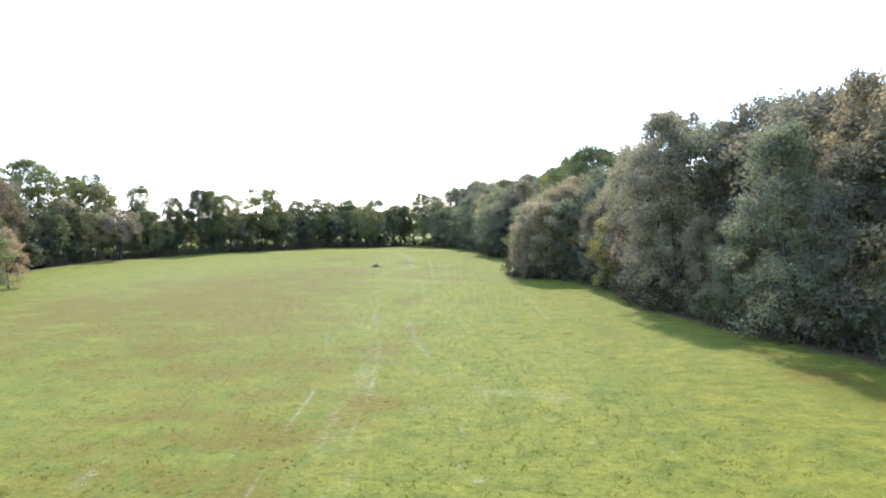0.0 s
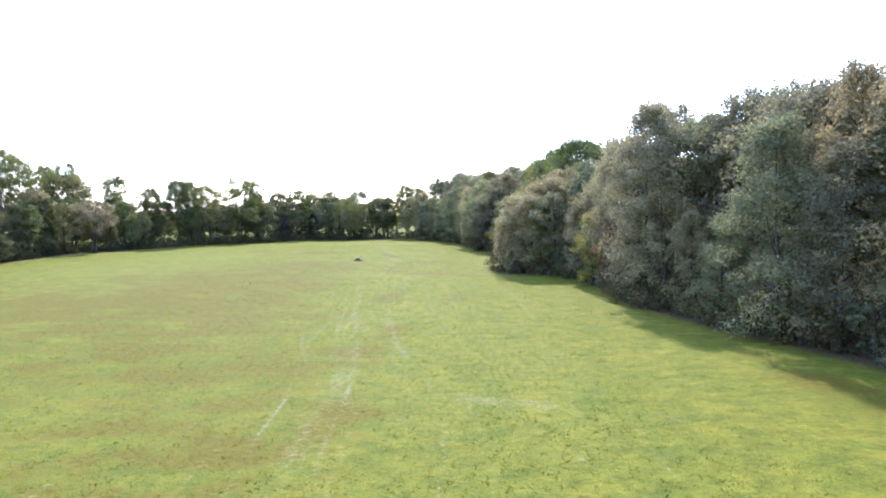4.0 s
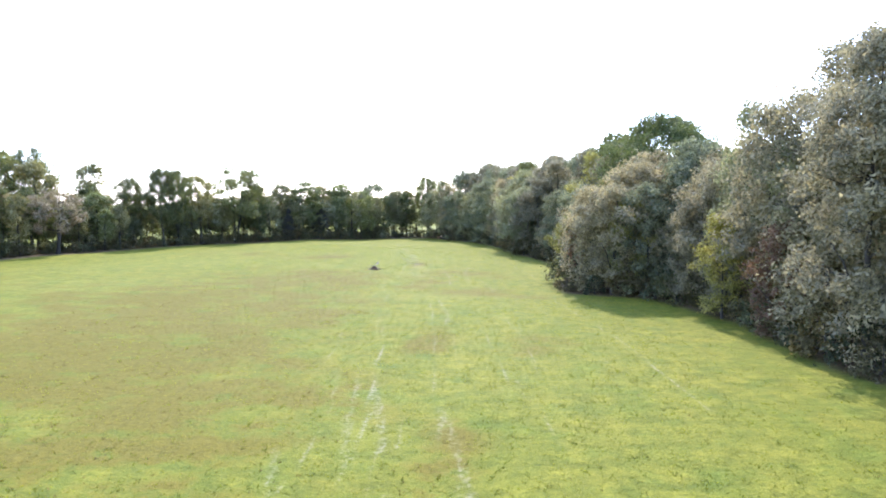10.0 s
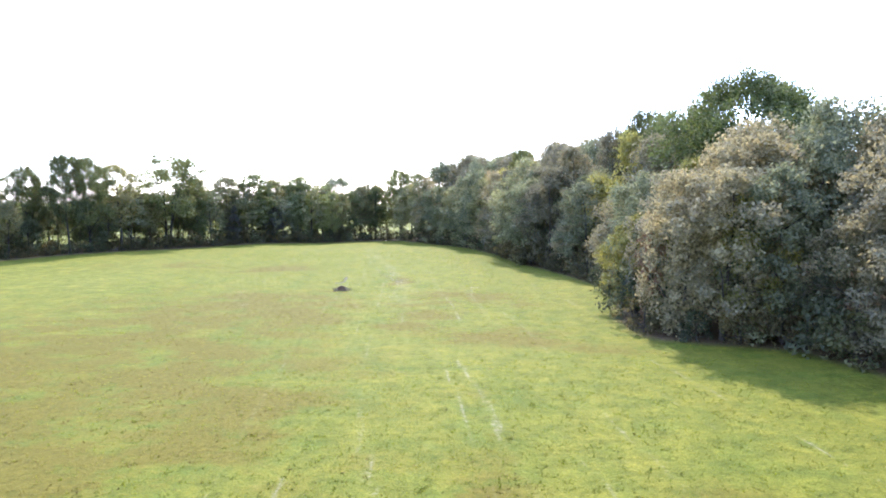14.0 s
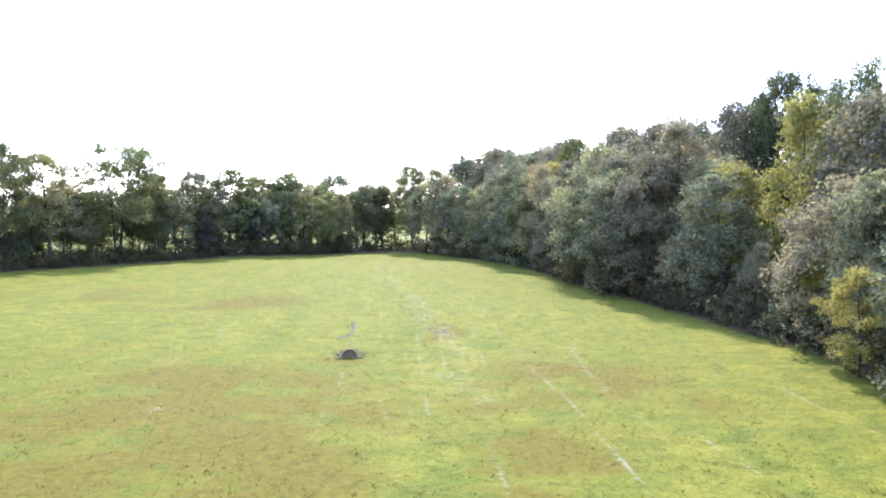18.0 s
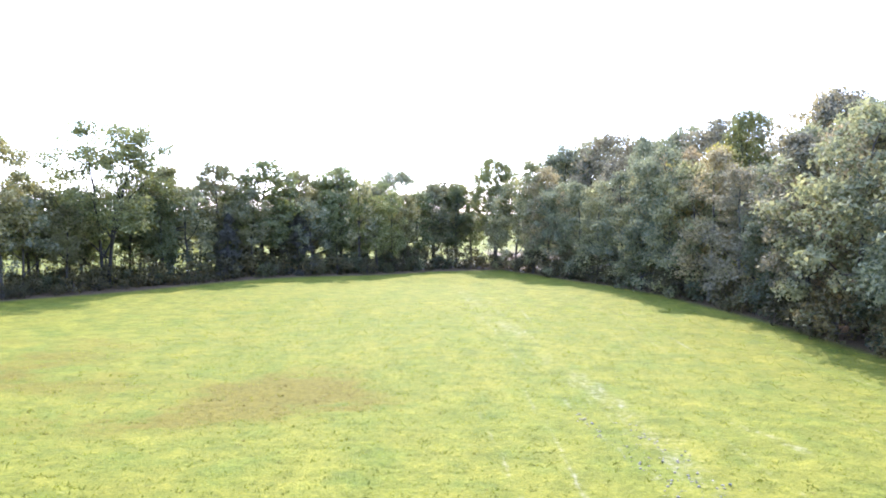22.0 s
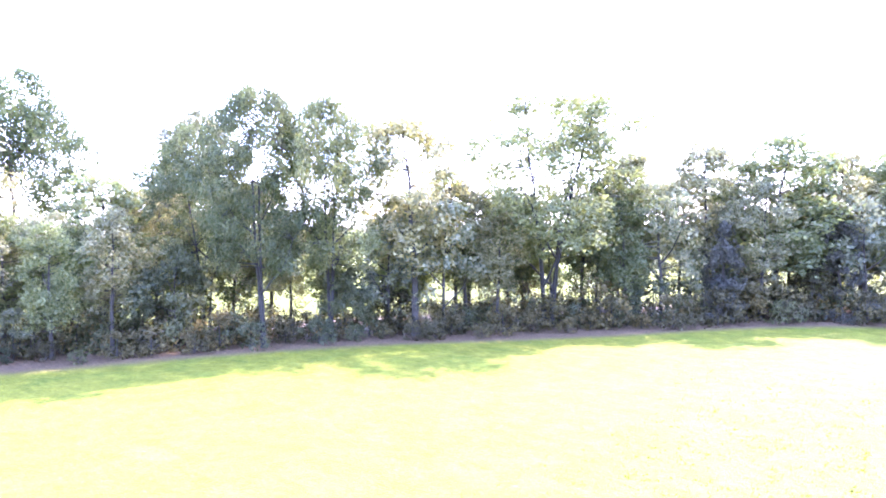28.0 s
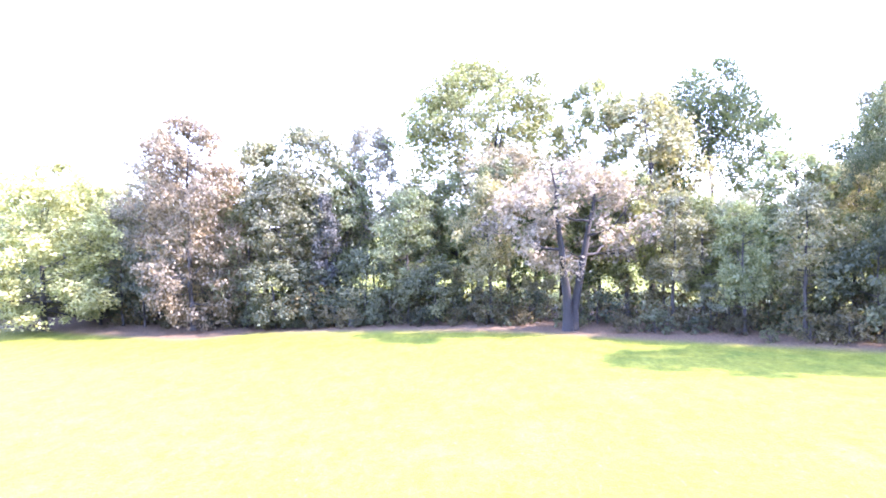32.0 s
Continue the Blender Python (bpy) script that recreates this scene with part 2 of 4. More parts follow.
def plain_material(name, dark, light, scale, rough, metal=0.0, relief=0.01):
    m = Nodes(name)
    tex = m.add("TexCoord").outputs["Object"]
    n = m.noise(scale, 6, 0.65, tex)
    m.link(m.ramp(n, (0.3, dark), (0.7, light)), m.bsdf.inputs["Base Color"])
    m.bsdf.inputs["Roughness"].default_value, m.bsdf.inputs["Metallic"].default_value = rough, metal
    m.bump(n, 0.6, relief)
    return m.mat


RUST = plain_material("rusted_steel", (0.06, 0.034, 0.018), (0.125, 0.072, 0.04), 7, 0.85, 0.0)
RIM = plain_material("weathered_rim", (0.2, 0.16, 0.1), (0.36, 0.29, 0.19), 12, 0.8)
DEAD = plain_material("dead_wood", (0.04, 0.033, 0.014), (0.15, 0.125, 0.058), 14, 0.9)
GRAVEL = plain_material("grey_gravel", (0.08, 0.075, 0.046), (0.2, 0.185, 0.125), 10, 0.9)
STONE = plain_material("pale_stone", (0.17, 0.16, 0.095), (0.29, 0.27, 0.17), 10, 0.85)


# ---- the lie of the land ----
def smooth(a, b, v):
    u = np.clip((np.asarray(v, float) - a) / (b - a), 0, 1)
    return u * u * (3 - 2 * u)


def land(x, y):
    """Height of the ground: almost level, with a slight fall past the far end."""
    x, y = np.asarray(x, float), np.asarray(y, float)
    z = 0.1 * smooth(-15, -35, x) - 0.4 * smooth(128, 170, y) * smooth(-34, -12, x)
    z = z - 0.45 * smooth(116, 92, y) * smooth(-40, -54, x)
    return z + 0.05 * np.sin(x * 0.21 + y * 0.13) + 0.04 * np.sin(y * 0.31 - x * 0.11)


# edge of the wood (trunk line) round the field, from the near right round the far end to the far left
WOOD = [(26.5, -10), (25, 12), (22.8, 25), (19.4, 38), (16.4, 50.5), (17.6, 62), (15.0, 73.3), (9.4, 76.5), (9.5, 81.5), (12.2, 87), (13.5, 95), (12.3, 105), (10.5, 116), (9.0, 130), (7.5, 142), (3.5, 153), (0.0, 162), (-4.0, 169)]
HEDGE = [(-4.0, 170), (-12.3, 168.2), (-19.4, 161.2), (-26.5, 155.7), (-31.9, 150.2), (-37.4, 143.1), (-43.3, 135.3), (-47.9, 128.5), (-52.3, 121.4), (-56.3, 113.0), (-59, 104.4), (-61.8, 96.4), (-66.2, 86.4), (-71, 75.5), (-76, 62.7)]


def along(line, s):
    """Point s metres along a line, with the way across it to the right."""
    for (ax, ay), (bx, by) in zip(line, line[1:]):
        d = math.hypot(bx - ax, by - ay)
        if s <= d:
            return ax + (bx - ax) * s / d, ay + (by - ay) * s / d, (by - ay) / d, -(bx - ax) / d
        s -= d
    return bx, by, (by - ay) / d, -(bx - ax) / d


def length(line):
    return sum(math.hypot(b[0] - a[0], b[1] - a[1]) for a, b in zip(line, line[1:]))


def near_line(X, Y, line):
    """Distance from the points to a line of straight pieces."""
    best = np.full(np.shape(X), 1e9)
    for (ax, ay), (bx, by) in zip(line, line[1:]):
        dx, dy = bx - ax, by - ay
        u = np.clip(((X - ax) * dx + (Y - ay) * dy) / (dx * dx + dy * dy), 0, 1)
        best = np.minimum(best, np.hypot(X - ax - u * dx, Y - ay - u * dy))
    return best


def raw_mesh(name, verts, faces, mats, smooth_shade=False, index=None):
    """A mesh from arrays: faces all with the same number of corners."""
    me = bpy.data.meshes.new(name)
    verts, faces = np.asarray(verts, np.float32), np.asarray(faces, np.int32)
    k = faces.shape[1]
    me.vertices.add(len(verts))
    me.vertices.foreach_set("co", verts.ravel())
    me.loops.add(faces.size)
    me.loops.foreach_set("vertex_index", faces.ravel())
    me.polygons.add(len(faces))
    me.polygons.foreach_set("loop_start", np.arange(len(faces), dtype=np.int32) * k)
    me.polygons.foreach_set("use_smooth", np.full(len(faces), smooth_shade))
    for m in mats:
        me.materials.append(m)
    if index is not None:
        me.polygons.foreach_set("material_index", np.asarray(index, np.int32))
    me.update()
    me.validate()
    return me


# ---- the ground, one sheet to the horizon ----
def grid_lines(lo, hi, step, reach):
    out = [lo - reach * f for f in (1, 0.5, 0.25, 0.12, 0.06, 0.035, 0.02, 0.012, 0.006, 0.003)]
    return np.array(out + list(np.arange(lo, hi, step)) + [hi + reach * f for f in (0, 0.003, 0.006, 0.012, 0.02, 0.035, 0.06, 0.12, 0.25, 0.5, 1)])


# dry swaths: x, y, half-widths, strength
DRY_NEAR = [(-19, 61, 10, 25, 0.8), (-25, 50, 10, 11, 0.82), (-12, 45, 5, 12, 0.64), (-3.8, 19, 1.5, 11, 0.8), (-9.0, 46.6, 0.7, 4.5, 0.85), (-3.4, 36, 1.3, 6, 0.5), (-10.5, 33, 7, 6, 0.5),
            (-2, 58, 1.2, 5, 0.5), (3, 55, 2, 3, 0.5), (15.0, 29, 1.8, 5, 0.75), (-8, 22, 5, 7, 0.35)]
DRY_FAR = [(-16, 84, 6, 9, 0.8), (-4.3, 82, 2.6, 3.6, 0.85), (0.3, 77, 2.8, 2.2, 0.95), (3.5, 75, 3, 1.6, 0.6), (-2.2, 90, 5, 5, 0.5), (-13.5, 89, 4, 6, 0.8), (-17, 112.5, 3.6, 3.2, 1.0),
           (-21.5, 110.5, 3, 2.4, 0.7), (-17.7, 114.4, 3, 1.6, 0.7), (-9.5, 96.2, 0.9, 0.7, 1.0), (-4.8, 101.0, 1.1, 1.3, 0.9), (-28, 116, 8, 6, 0.35)]
# worn wheel lines: half-width, strength, points
WORN_NEAR = [(0.8, 0.47, [(-4.0, 9), (-4.0, 16), (-3.7, 22), (-3.6, 28), (-3.7, 38)]), (0.15, 0.55, [(-4.4, 12), (-4.0, 18), (-3.8, 24), (-3.8, 31), (-4.2, 41), (-5.1, 50)]),
             (0.2, 0.5, [(-2.6, 12), (-2.4, 20), (-2.3, 27)]), (0.18, 0.35, [(-1.2, 14), (-0.5, 18), (1.2, 25)]), (1.0, 0.55, [(1.4, 26.8), (4.4, 25.6)])]
WORN_MIDDLE = [(0.2, 0.62, [(-5.1, 41), (-5.4, 44.3), (-5.6, 47.1), (-5.9, 51)]), (0.2, 0.66, [(-4.0, 41), (-4.4, 45.1), (-4.9, 48.2), (-5.4, 52)]),
               (0.13, 0.6, [(-2.5, 41), (-2.5, 46), (-2.5, 50.8)]), (0.13, 0.58, [(-3.6, 41), (-3.7, 45.5)]), (0.15, 0.5, [(-6.6, 41), (-7.3, 44.4)]),
               (0.13, 0.6, [(0.9, 48.8), (0.8, 45.8)]), (0.13, 0.66, [(1.1, 44), (1.3, 41.5)]), (0.2, 0.6, [(-5.6, 33), (-6.4, 37), (-7.2, 41)]),
               (0.2, 0.55, [(-4.2, 33), (-5.0, 40), (-5.6, 44)]), (0.25, 0.7, [(-0.8, 34), (-1.4, 37), (-2.4, 45)]), (0.18, 0.7, [(-1.7, 62), (-2.0, 67), (-2.4, 71)]),
               (0.2, 0.4, [(4.6, 44), (5.2, 40), (6.2, 34), (6.8, 26)]), (0.18, 0.4, [(-8.1, 56), (-8.4, 60)]), (0.18, 0.4, [(-5.6, 56), (-5.7, 60)])]
WORN_FAR = [(0.13, 0.6, [(-5.6, 88), (-5.5, 92), (-5.2, 98), (-5.4, 102.2), (-6.1, 104.4), (-7.0, 108), (-8.4, 119.8), (-9.7, 135.7), (-10.6, 150)]),
            (0.13, 0.58, [(-3.6, 89), (-4.0, 96), (-4.7, 102), (-5.4, 105.3), (-6.0, 109.7), (-6.5, 116.8), (-7.8, 130.4), (-9.0, 150)]), (0.2, 0.6, [(0.2, 89), (0.6, 93), (0.9, 97)]),
            (0.12, 0.7, [(-10.3, 99.4), (-9.8, 100.5), (-9.8, 101.9), (-9.9, 104.2)]), (0.11, 0.5, [(-4.5, 89), (-4.7, 98), (-5.2, 103), (-6.4, 110), (-7.4, 120), (-8.8, 133)]),
            (0.9, 0.46, [(-4.4, 88), (-4.7, 98), (-5.6, 110), (-7.6, 123), (-9.6, 140), (-10, 150)]), (0.2, 0.45, [(-15.8, 86), (-16.8, 93), (-17.0, 95)]),
            (0.3, 0.6, [(-2.8, 109.6), (-1.7, 106.8)]), (0.2, 0.6, [(-17.2, 103), (-16.3, 99.5)]), (0.2, 0.6, [(-15.6, 100.6), (-15.5, 98)])]
SPOTS = [(-2.9, 25.9, 0.45), (-0.7, 24.1, 0.5), (8.5, 24.0, 0.45), (-9.7, 17.8, 0.6), (0.9, 17.5, 0.35), (3.6, 26.2, 0.6), (-5.7, 91.8, 0.6), (1.0, 96.5, 0.5), (-17, 94, 0.4), (-15.3, 87.5, 0.5), (-5.0, 100.4, 0.5), (4.6, 20.6, 0.4), (-8.6, 94.3, 0.42)]


def waver(X, Y, seed):
    """A soft irregular wave over the plane, about -1 to 1."""
    r = random.Random(seed)
    out = 0
    for _ in range(5):
        a, k = r.uniform(0, 6.28), r.uniform(0.12, 0.5)
        out = out + np.sin((X * math.cos(a) + Y * math.sin(a)) * k + r.uniform(0, 6.28))
    return out / 3.2


def faint_lines():
    """Old wheel lines, broken and nearly grown over, running with the field."""
    r = random.Random(12)
    out = []
    for x0 in (-9.5, -7.6, -6.1, -4.9, -2.9, -1.3, 0.4, 1.9, 5.4, 6.9):
        y = 12 + r.uniform(0, 10)
        while y < 128:
            l = r.uniform(10, 28)
            bow = -0.045 * max(0, y - 85)
            out.append((r.uniform(0.1, 0.15), r.uniform(0.42, 0.72), [(x0 + bow + r.uniform(-0.3, 0.3), y), (x0 + bow + r.uniform(-0.3, 0.3), y + l / 2), (x0 + bow - 0.03 * l + r.uniform(-0.3, 0.3), y + l)]))
            y += l + r.uniform(2, 22)
    return out


FAINT = faint_lines()


def wear_at(X, Y):
    """Dry grass, worn soil and leaf litter at the points, 0 to 1 each."""
    dry, pale = np.zeros(X.shape), np.zeros(X.shape)
    X0, Y0 = X, Y
    X = X + waver(X0, Y0, 1) * 1.6 + waver(X0 * 4, Y0 * 4, 2) * 0.5
    Y = Y + waver(X0, Y0, 3) * 2.4 + waver(X0 * 4, Y0 * 4, 4) * 0.7
    for x, y, a, b, k in DRY_NEAR + DRY_FAR:
        dry = np.maximum(dry, k * np.exp(-(((X - x) / a) ** 2 + ((Y - y) / b) ** 2) ** 1.1))
    dry = np.clip(dry * (1 + 0.45 * waver(X0 * 2.5, Y0 * 1.6, 5)) + 0.16 * smooth(-2, -12, X0) * smooth(105, 80, Y0), 0, 1)
    X, Y = X0 + waver(X0 * 3, Y0 * 2, 6) * 0.1, Y0
    for w, k, line in WORN_NEAR + WORN_MIDDLE + WORN_FAR + FAINT:
        lx, ly = zip(*line)
        box = (X > min(lx) - 2) & (X < max(lx) + 2) & (Y > min(ly) - 2) & (Y < max(ly) + 2)
        pale[box] = np.maximum(pale[box], k * np.exp(-(near_line(X[box], Y[box], line) / w) ** 2))
    for x, y, r in SPOTS:
        pale = np.maximum(pale, 0.72 * np.exp(-((X - x) ** 2 + (Y - y) ** 2) / (0.7 * r) ** 2))
    pale *= np.clip(0.95 + 0.25 * waver(X0 * 6, Y0 * 6, 7), 0.4, 1.15)
    X, Y = X0, Y0
    # leaf litter under the trees
    wood = [(24, -60)] + WOOD + [(-6, 400), (400, 400), (400, -60)]
    inside = np.zeros(X.shape, bool)
    for (ax, ay), (bx, by) in zip(wood, wood[1:] + wood[:1]):
        if ay != by:
            inside ^= ((ay > Y) != (by > Y)) & (X < (bx - ax) * (Y - ay) / (by - ay) + ax)
    d = near_line(X, Y, WOOD)
    litter = np.where(inside, smooth(48, 36, d), smooth(2.2, 0.8, d))
    litter = np.maximum(litter, smooth(6.2, 4.6, near_line(X, Y, [(x - 4 * 0.85, y + 4 * 0.5) for x, y in HEDGE]) - 3.0 * smooth(98, 93, Y)))
    return dry, pale, litter


def build_ground():
    xs, ys = grid_lines(-48, 22, 0.4, 2400), grid_lines(12, 168, 0.5, 2400)
    xs, ys = np.concatenate([xs, np.arange(-84, -48, 0.9), np.arange(-18, 9, 0.2)]), np.concatenate([ys, np.arange(84, 112, 0.25)])
    xs, ys = np.unique(np.round(xs, 2)), np.unique(np.round(ys, 2))
    X, Y = np.meshgrid(xs, ys)
    Z = land(X, Y)
    rng = np.random.default_rng(3)
    Z = Z + rng.normal(0, 0.012, Z.shape)
    nx, ny = len(xs), len(ys)
    i = (np.arange(ny - 1)[:, None] * nx + np.arange(nx - 1)[None, :]).ravel()
    me = raw_mesh("ground", np.stack([X.ravel(), Y.ravel(), Z.ravel()], 1), np.stack([i, i + 1, i + nx + 1, i + nx], 1), [GROUND], True)
    d, p, l = wear_at(X.ravel(), Y.ravel())
    a = me.attributes.new("wear", "FLOAT_COLOR", "POINT")
    a.data.foreach_set("color", np.stack([d, p, l, np.ones_like(d)], 1).astype(np.float32).ravel())
    return tagged(new("ground", me), "green pasture with dry brown swaths and worn wheel tracks", "field", kind="structure")


build_ground()


# ---- trees ----
def tube(points, radii, sides):
    """Rings of a tapered, bent tube through the points."""
    pts = np.asarray(points, float)
    tang = np.gradient(pts, axis=0)
    tang /= np.linalg.norm(tang, axis=1)[:, None] + 1e-9
    ref = np.where(np.abs(tang[:, 2:3]) > 0.9, np.array([[1.0, 0, 0]]), np.array([[0, 0, 1.0]]))
    u = np.cross(tang, ref)
    u /= np.linalg.norm(u, axis=1)[:, None] + 1e-9
    v = np.cross(tang, u)
    a = np.arange(sides) * 2 * math.pi / sides
    ring = pts[:, None] + np.asarray(radii)[:, None, None] * (np.cos(a)[None, :, None] * u[:, None] + np.sin(a)[None, :, None] * v[:, None])
    k = len(pts)
    f = [(r * sides + s, r * sides + (s + 1) % sides, (r + 1) * sides + (s + 1) % sides, (r + 1) * sides + s) for r in range(k - 1) for s in range(sides)]
    return ring.reshape(-1, 3), np.array(f)


def join(pieces):
    vs, fs, n = [], [], 0
    for v, f in pieces:
        vs.append(v)
        fs.append(f + n)
        n += len(v)
    return np.concatenate(vs), np.concatenate(fs)


def leaves(rng, centres, radii, count, size, flat=0.8, droop=0.0, sprays=9, even=1.0):
    """Pointed leaf blades on small sprays round each clump, with gaps between the sprays."""
    n = len(centres) * sprays
    own = np.repeat(np.arange(len(centres)), sprays)
    d = rng.normal(size=(n, 3)) + np.array([0, 0, 0.15])
    d /= np.linalg.norm(d, axis=1)[:, None]
    hub = centres[own] + d * (radii[own] * rng.uniform(0.35, 0.95, n))[:, None] * np.array([1, 1, flat])
    hub_r = radii[own] * rng.uniform(0.34, 0.62, n) * even
    which = rng.choice(n, count, p=hub_r ** 2 / np.sum(hub_r ** 2))
    e = rng.normal(size=(count, 3))
    e /= np.linalg.norm(e, axis=1)[:, None]
    p = hub[which] + e * (hub_r[which] * rng.random(count) ** 0.5 * np.where(rng.random(count) < 0.18, 1.7, 1.0))[:, None] * np.array([1, 1, 0.75])
    n = d[which] * 0.6 + e * 0.5 + rng.normal(size=(count, 3)) * 0.7 + np.array([0, 0, 0.45])
    n /= np.linalg.norm(n, axis=1)[:, None]
    t = np.cross(n, rng.normal(size=(count, 3))) - np.array([0, 0, droop])
    t -= n * np.sum(t * n, 1)[:, None]
    t /= np.linalg.norm(t, axis=1)[:, None] + 1e-9
    b = np.cross(n, t)
    s = (size * rng.uniform(0.6, 1.35, count))[:, None]
    v = np.stack([p - t * s * 0.55, p + t * s * 0.3 + b * s * 0.42, p + t * s * 0.5 - b * s * 0.36], 1)
    return v.reshape(-1, 3), np.arange(count * 3).reshape(-1, 3)


def profile(kind, u):
    """Crown half-width, 0 to 1, at the height u of the crown (0 its foot, 1 its top)."""
    if kind == "round":
        return np.sqrt(np.clip(1 - (2 * u - 0.9) ** 2 / 1.25, 0.02, 1))
    if kind == "column":
        return np.clip(0.82 + 0.25 * np.sin(u * 3.1), 0, 1) * np.sqrt(np.clip(1 - u ** 3.2, 0.03, 1))
    if kind == "cone":
        return np.clip(1.02 - u, 0.03, 1) ** 0.8
    return np.sqrt(np.clip(1 - (1.75 * u - 0.82) ** 2, 0.05, 1))  # vase


def make_tree(name, seed, height, spread, foot, kind, clumps, count, size, leaf, bark=None, clump=1.0, stems=1, holes=0.0, bare=1.0, girth=1.0, mains=4, rise=0.9, category="tree"):
    """A tree as an Empty with a trunk, main limbs, branchwork and a crown; foot: where the crown begins, as a share of the height; mains: the
    number of main limbs, which climb by rise for each metre outwards; bare: the share of clumps whose branch shows."""
    rng = np.random.default_rng(seed)
    bark = bark or BARK
    root = new(name)
    r0 = (0.0085 * height + 0.03) * girth
    wood, trunk, limbs = [], [], []
    h = np.linspace(0, 1, 9)
    for k in range(stems):
        a = rng.uniform(0, 6.28) + k * 6.28 / stems
        lean = (0.02 if stems == 1 else 0.16) * height
        bend = np.cumsum(rng.normal(0, 0.012 * height, (9, 2)), 0) * h[:, None]
        side = 0.2 if stems > 1 else 0
        line = np.stack([math.cos(a) * (lean * h ** 1.3 + side) + bend[:, 0], math.sin(a) * (lean * h ** 1.3 + side) + bend[:, 1], h * height * 0.93], 1)
        line[0, 2] = -0.25
        rad = r0 / math.sqrt(stems) * np.array([1.55, 1.0, 0.9, 0.8, 0.68, 0.55, 0.42, 0.28, 0.1])
        trunk.append(tube(line, rad, 8))
        f = np.linspace(0.14, 1, 22)
        wood.append(np.stack([np.interp(f, h, c) for c in (*line.T, rad)], 1))
    # main limbs leave the stems and curve upwards
    for k in range(mains):
        u, a = 0.25 + 0.7 * (k + rng.random()) / mains, k * 2.39996 + rng.uniform(-0.4, 0.4)
        r = 0.8 * spread * float(profile(kind, np.array(u)))
        stem = wood[k % stems]
        end = np.array([r * math.cos(a), r * math.sin(a), height * (foot + (1 - foot) * u * 0.93)])
        j = int(np.argmin(np.abs(stem[:, 2] - max(0.16 * height, end[2] - rise * r - 0.3))))
        s, e = stem[j, :3], end + stem[j, :3] * np.array([0.7, 0.7, 0])
        f = np.linspace(0, 1, 7)[:, None]
        line = s + (e - s) * f + np.array([0, 0, -0.12 * r]) * np.sin(f * math.pi) + rng.normal(0, 0.035 * r + 0.01, (7, 3)) * f
        rad = min(stem[j, 3] * 0.62, 0.03 + 0.03 * r * girth) * np.linspace(1, 0.22, 7)
        limbs.append(tube(line, rad, 6))
        wood.append(np.column_stack([line, rad])[1:])
    wood = np.concatenate(wood)
    u = rng.random(clumps) ** 0.85
    u[:3] = (0.97, 0.9, 0.94)
    ang = np.arange(clumps) * 2.39996 + rng.uniform(-0.5, 0.5, clumps)
    rr = spread * profile(kind, u) * np.sqrt(rng.uniform(0.18, 1.0, clumps)) * rng.uniform(0.8, 1.12, clumps)
    if holes:
        rr *= 1 + holes * np.sin(ang * 3 + u * 7 + seed)
    z = height * (foot + (1 - foot) * u * 0.95)
    stem = wood[:22]
    mid = np.stack([np.interp(z, stem[:, 2], stem[:, i]) for i in (0, 1)], 1) * (0.9 if stems == 1 else 0.3)
    cen = np.column_stack([mid[:, 0] + rr * np.cos(ang), mid[:, 1] + rr * np.sin(ang), z])
    rad = clump * rng.uniform(0.6, 1.25, clumps) * (1 - 0.15 * (u > 0.85))
    twigs = []
    for i in range(clumps):
        if i % 10 >= bare * 10:
            continue
        gap = np.linalg.norm(wood[:, :3] - cen[i], axis=1) + 1.2 * np.maximum(0, wood[:, 2] - cen[i, 2] + 0.2)
        s = wood[int(np.argmin(gap))]
        e, l = cen[i], float(gap.min())
        mid1 = s[:3] + (e - s[:3]) * 0.5 + np.array([0, 0, -0.05 * l]) + rng.normal(0, 0.08 * l + 0.02, 3)
        t0 = min(s[3] * 0.6, 0.014 + 0.014 * l)
        twigs.append(tube([s[:3], mid1, e + (e - s[:3]) * 0.12], [t0, t0 * 0.6, 0.008], 4))

    def child(n, piece, mat, sm):
        ob = new(n, raw_mesh(n, piece[0], piece[1], [mat], sm))
        ob.parent = root
        return ob

    child("trunk", join(trunk), bark, True)
    for piece in limbs:
        child("limb", piece, bark, True)
    tagged(child("branchwork", join(twigs), bark, True), kind="stuff")
    child("crown", leaves(rng, cen, rad, count, size, 0.8, 0.2, even=1.4 if kind == "column" else 1.1), LEAF[leaf], False)
    return root


# the kinds of tree, each grown once; (height, half-width) with the key
KINDS = {}


def grow(key, label, variants, **how):
    KINDS[key] = []
    for v in range(variants):
        ob = make_tree(how.get("name", "tree"), hash_of(key) + v * 17, **{k: w for k, w in how.items() if k != "name"})
        tagged(ob, label, how.get("category", "tree"))
        KINDS[key].append([ob, how["height"], how["spread"], False])


def hash_of(key):
    return sum((i + 1) * ord(c) for i, c in enumerate(key))


def plant(key, x, y, height, width=None, group="", label="", variant=None, turn=None):
    """A tree of a kind with its foot on the ground, scaled to a height and half-width."""
    kinds = KINDS[key]
    entry = kinds[(variant if variant is not None else random.randrange(len(kinds))) % len(kinds)]
    ob, h, w, used = entry
    k = height / h
    kw = (width / w) if width else k * random.uniform(0.92, 1.1)
    m = pose(x, y, float(land(x, y)) - 0.05, 0, 0, random.uniform(0, 360) if turn is None else turn) @ Matrix.Diagonal((kw, kw, k, 1))
    if used:
        made = copy_thing(ob, m @ Matrix.Diagonal((1 / ob.scale.x, 1 / ob.scale.y, 1 / ob.scale.z, 1)))
    else:
        ob.matrix_basis = m
        entry[3], made = True, ob
        entry[0] = ob
    if label or group:
        tagged(made, label, group=group)
    return made


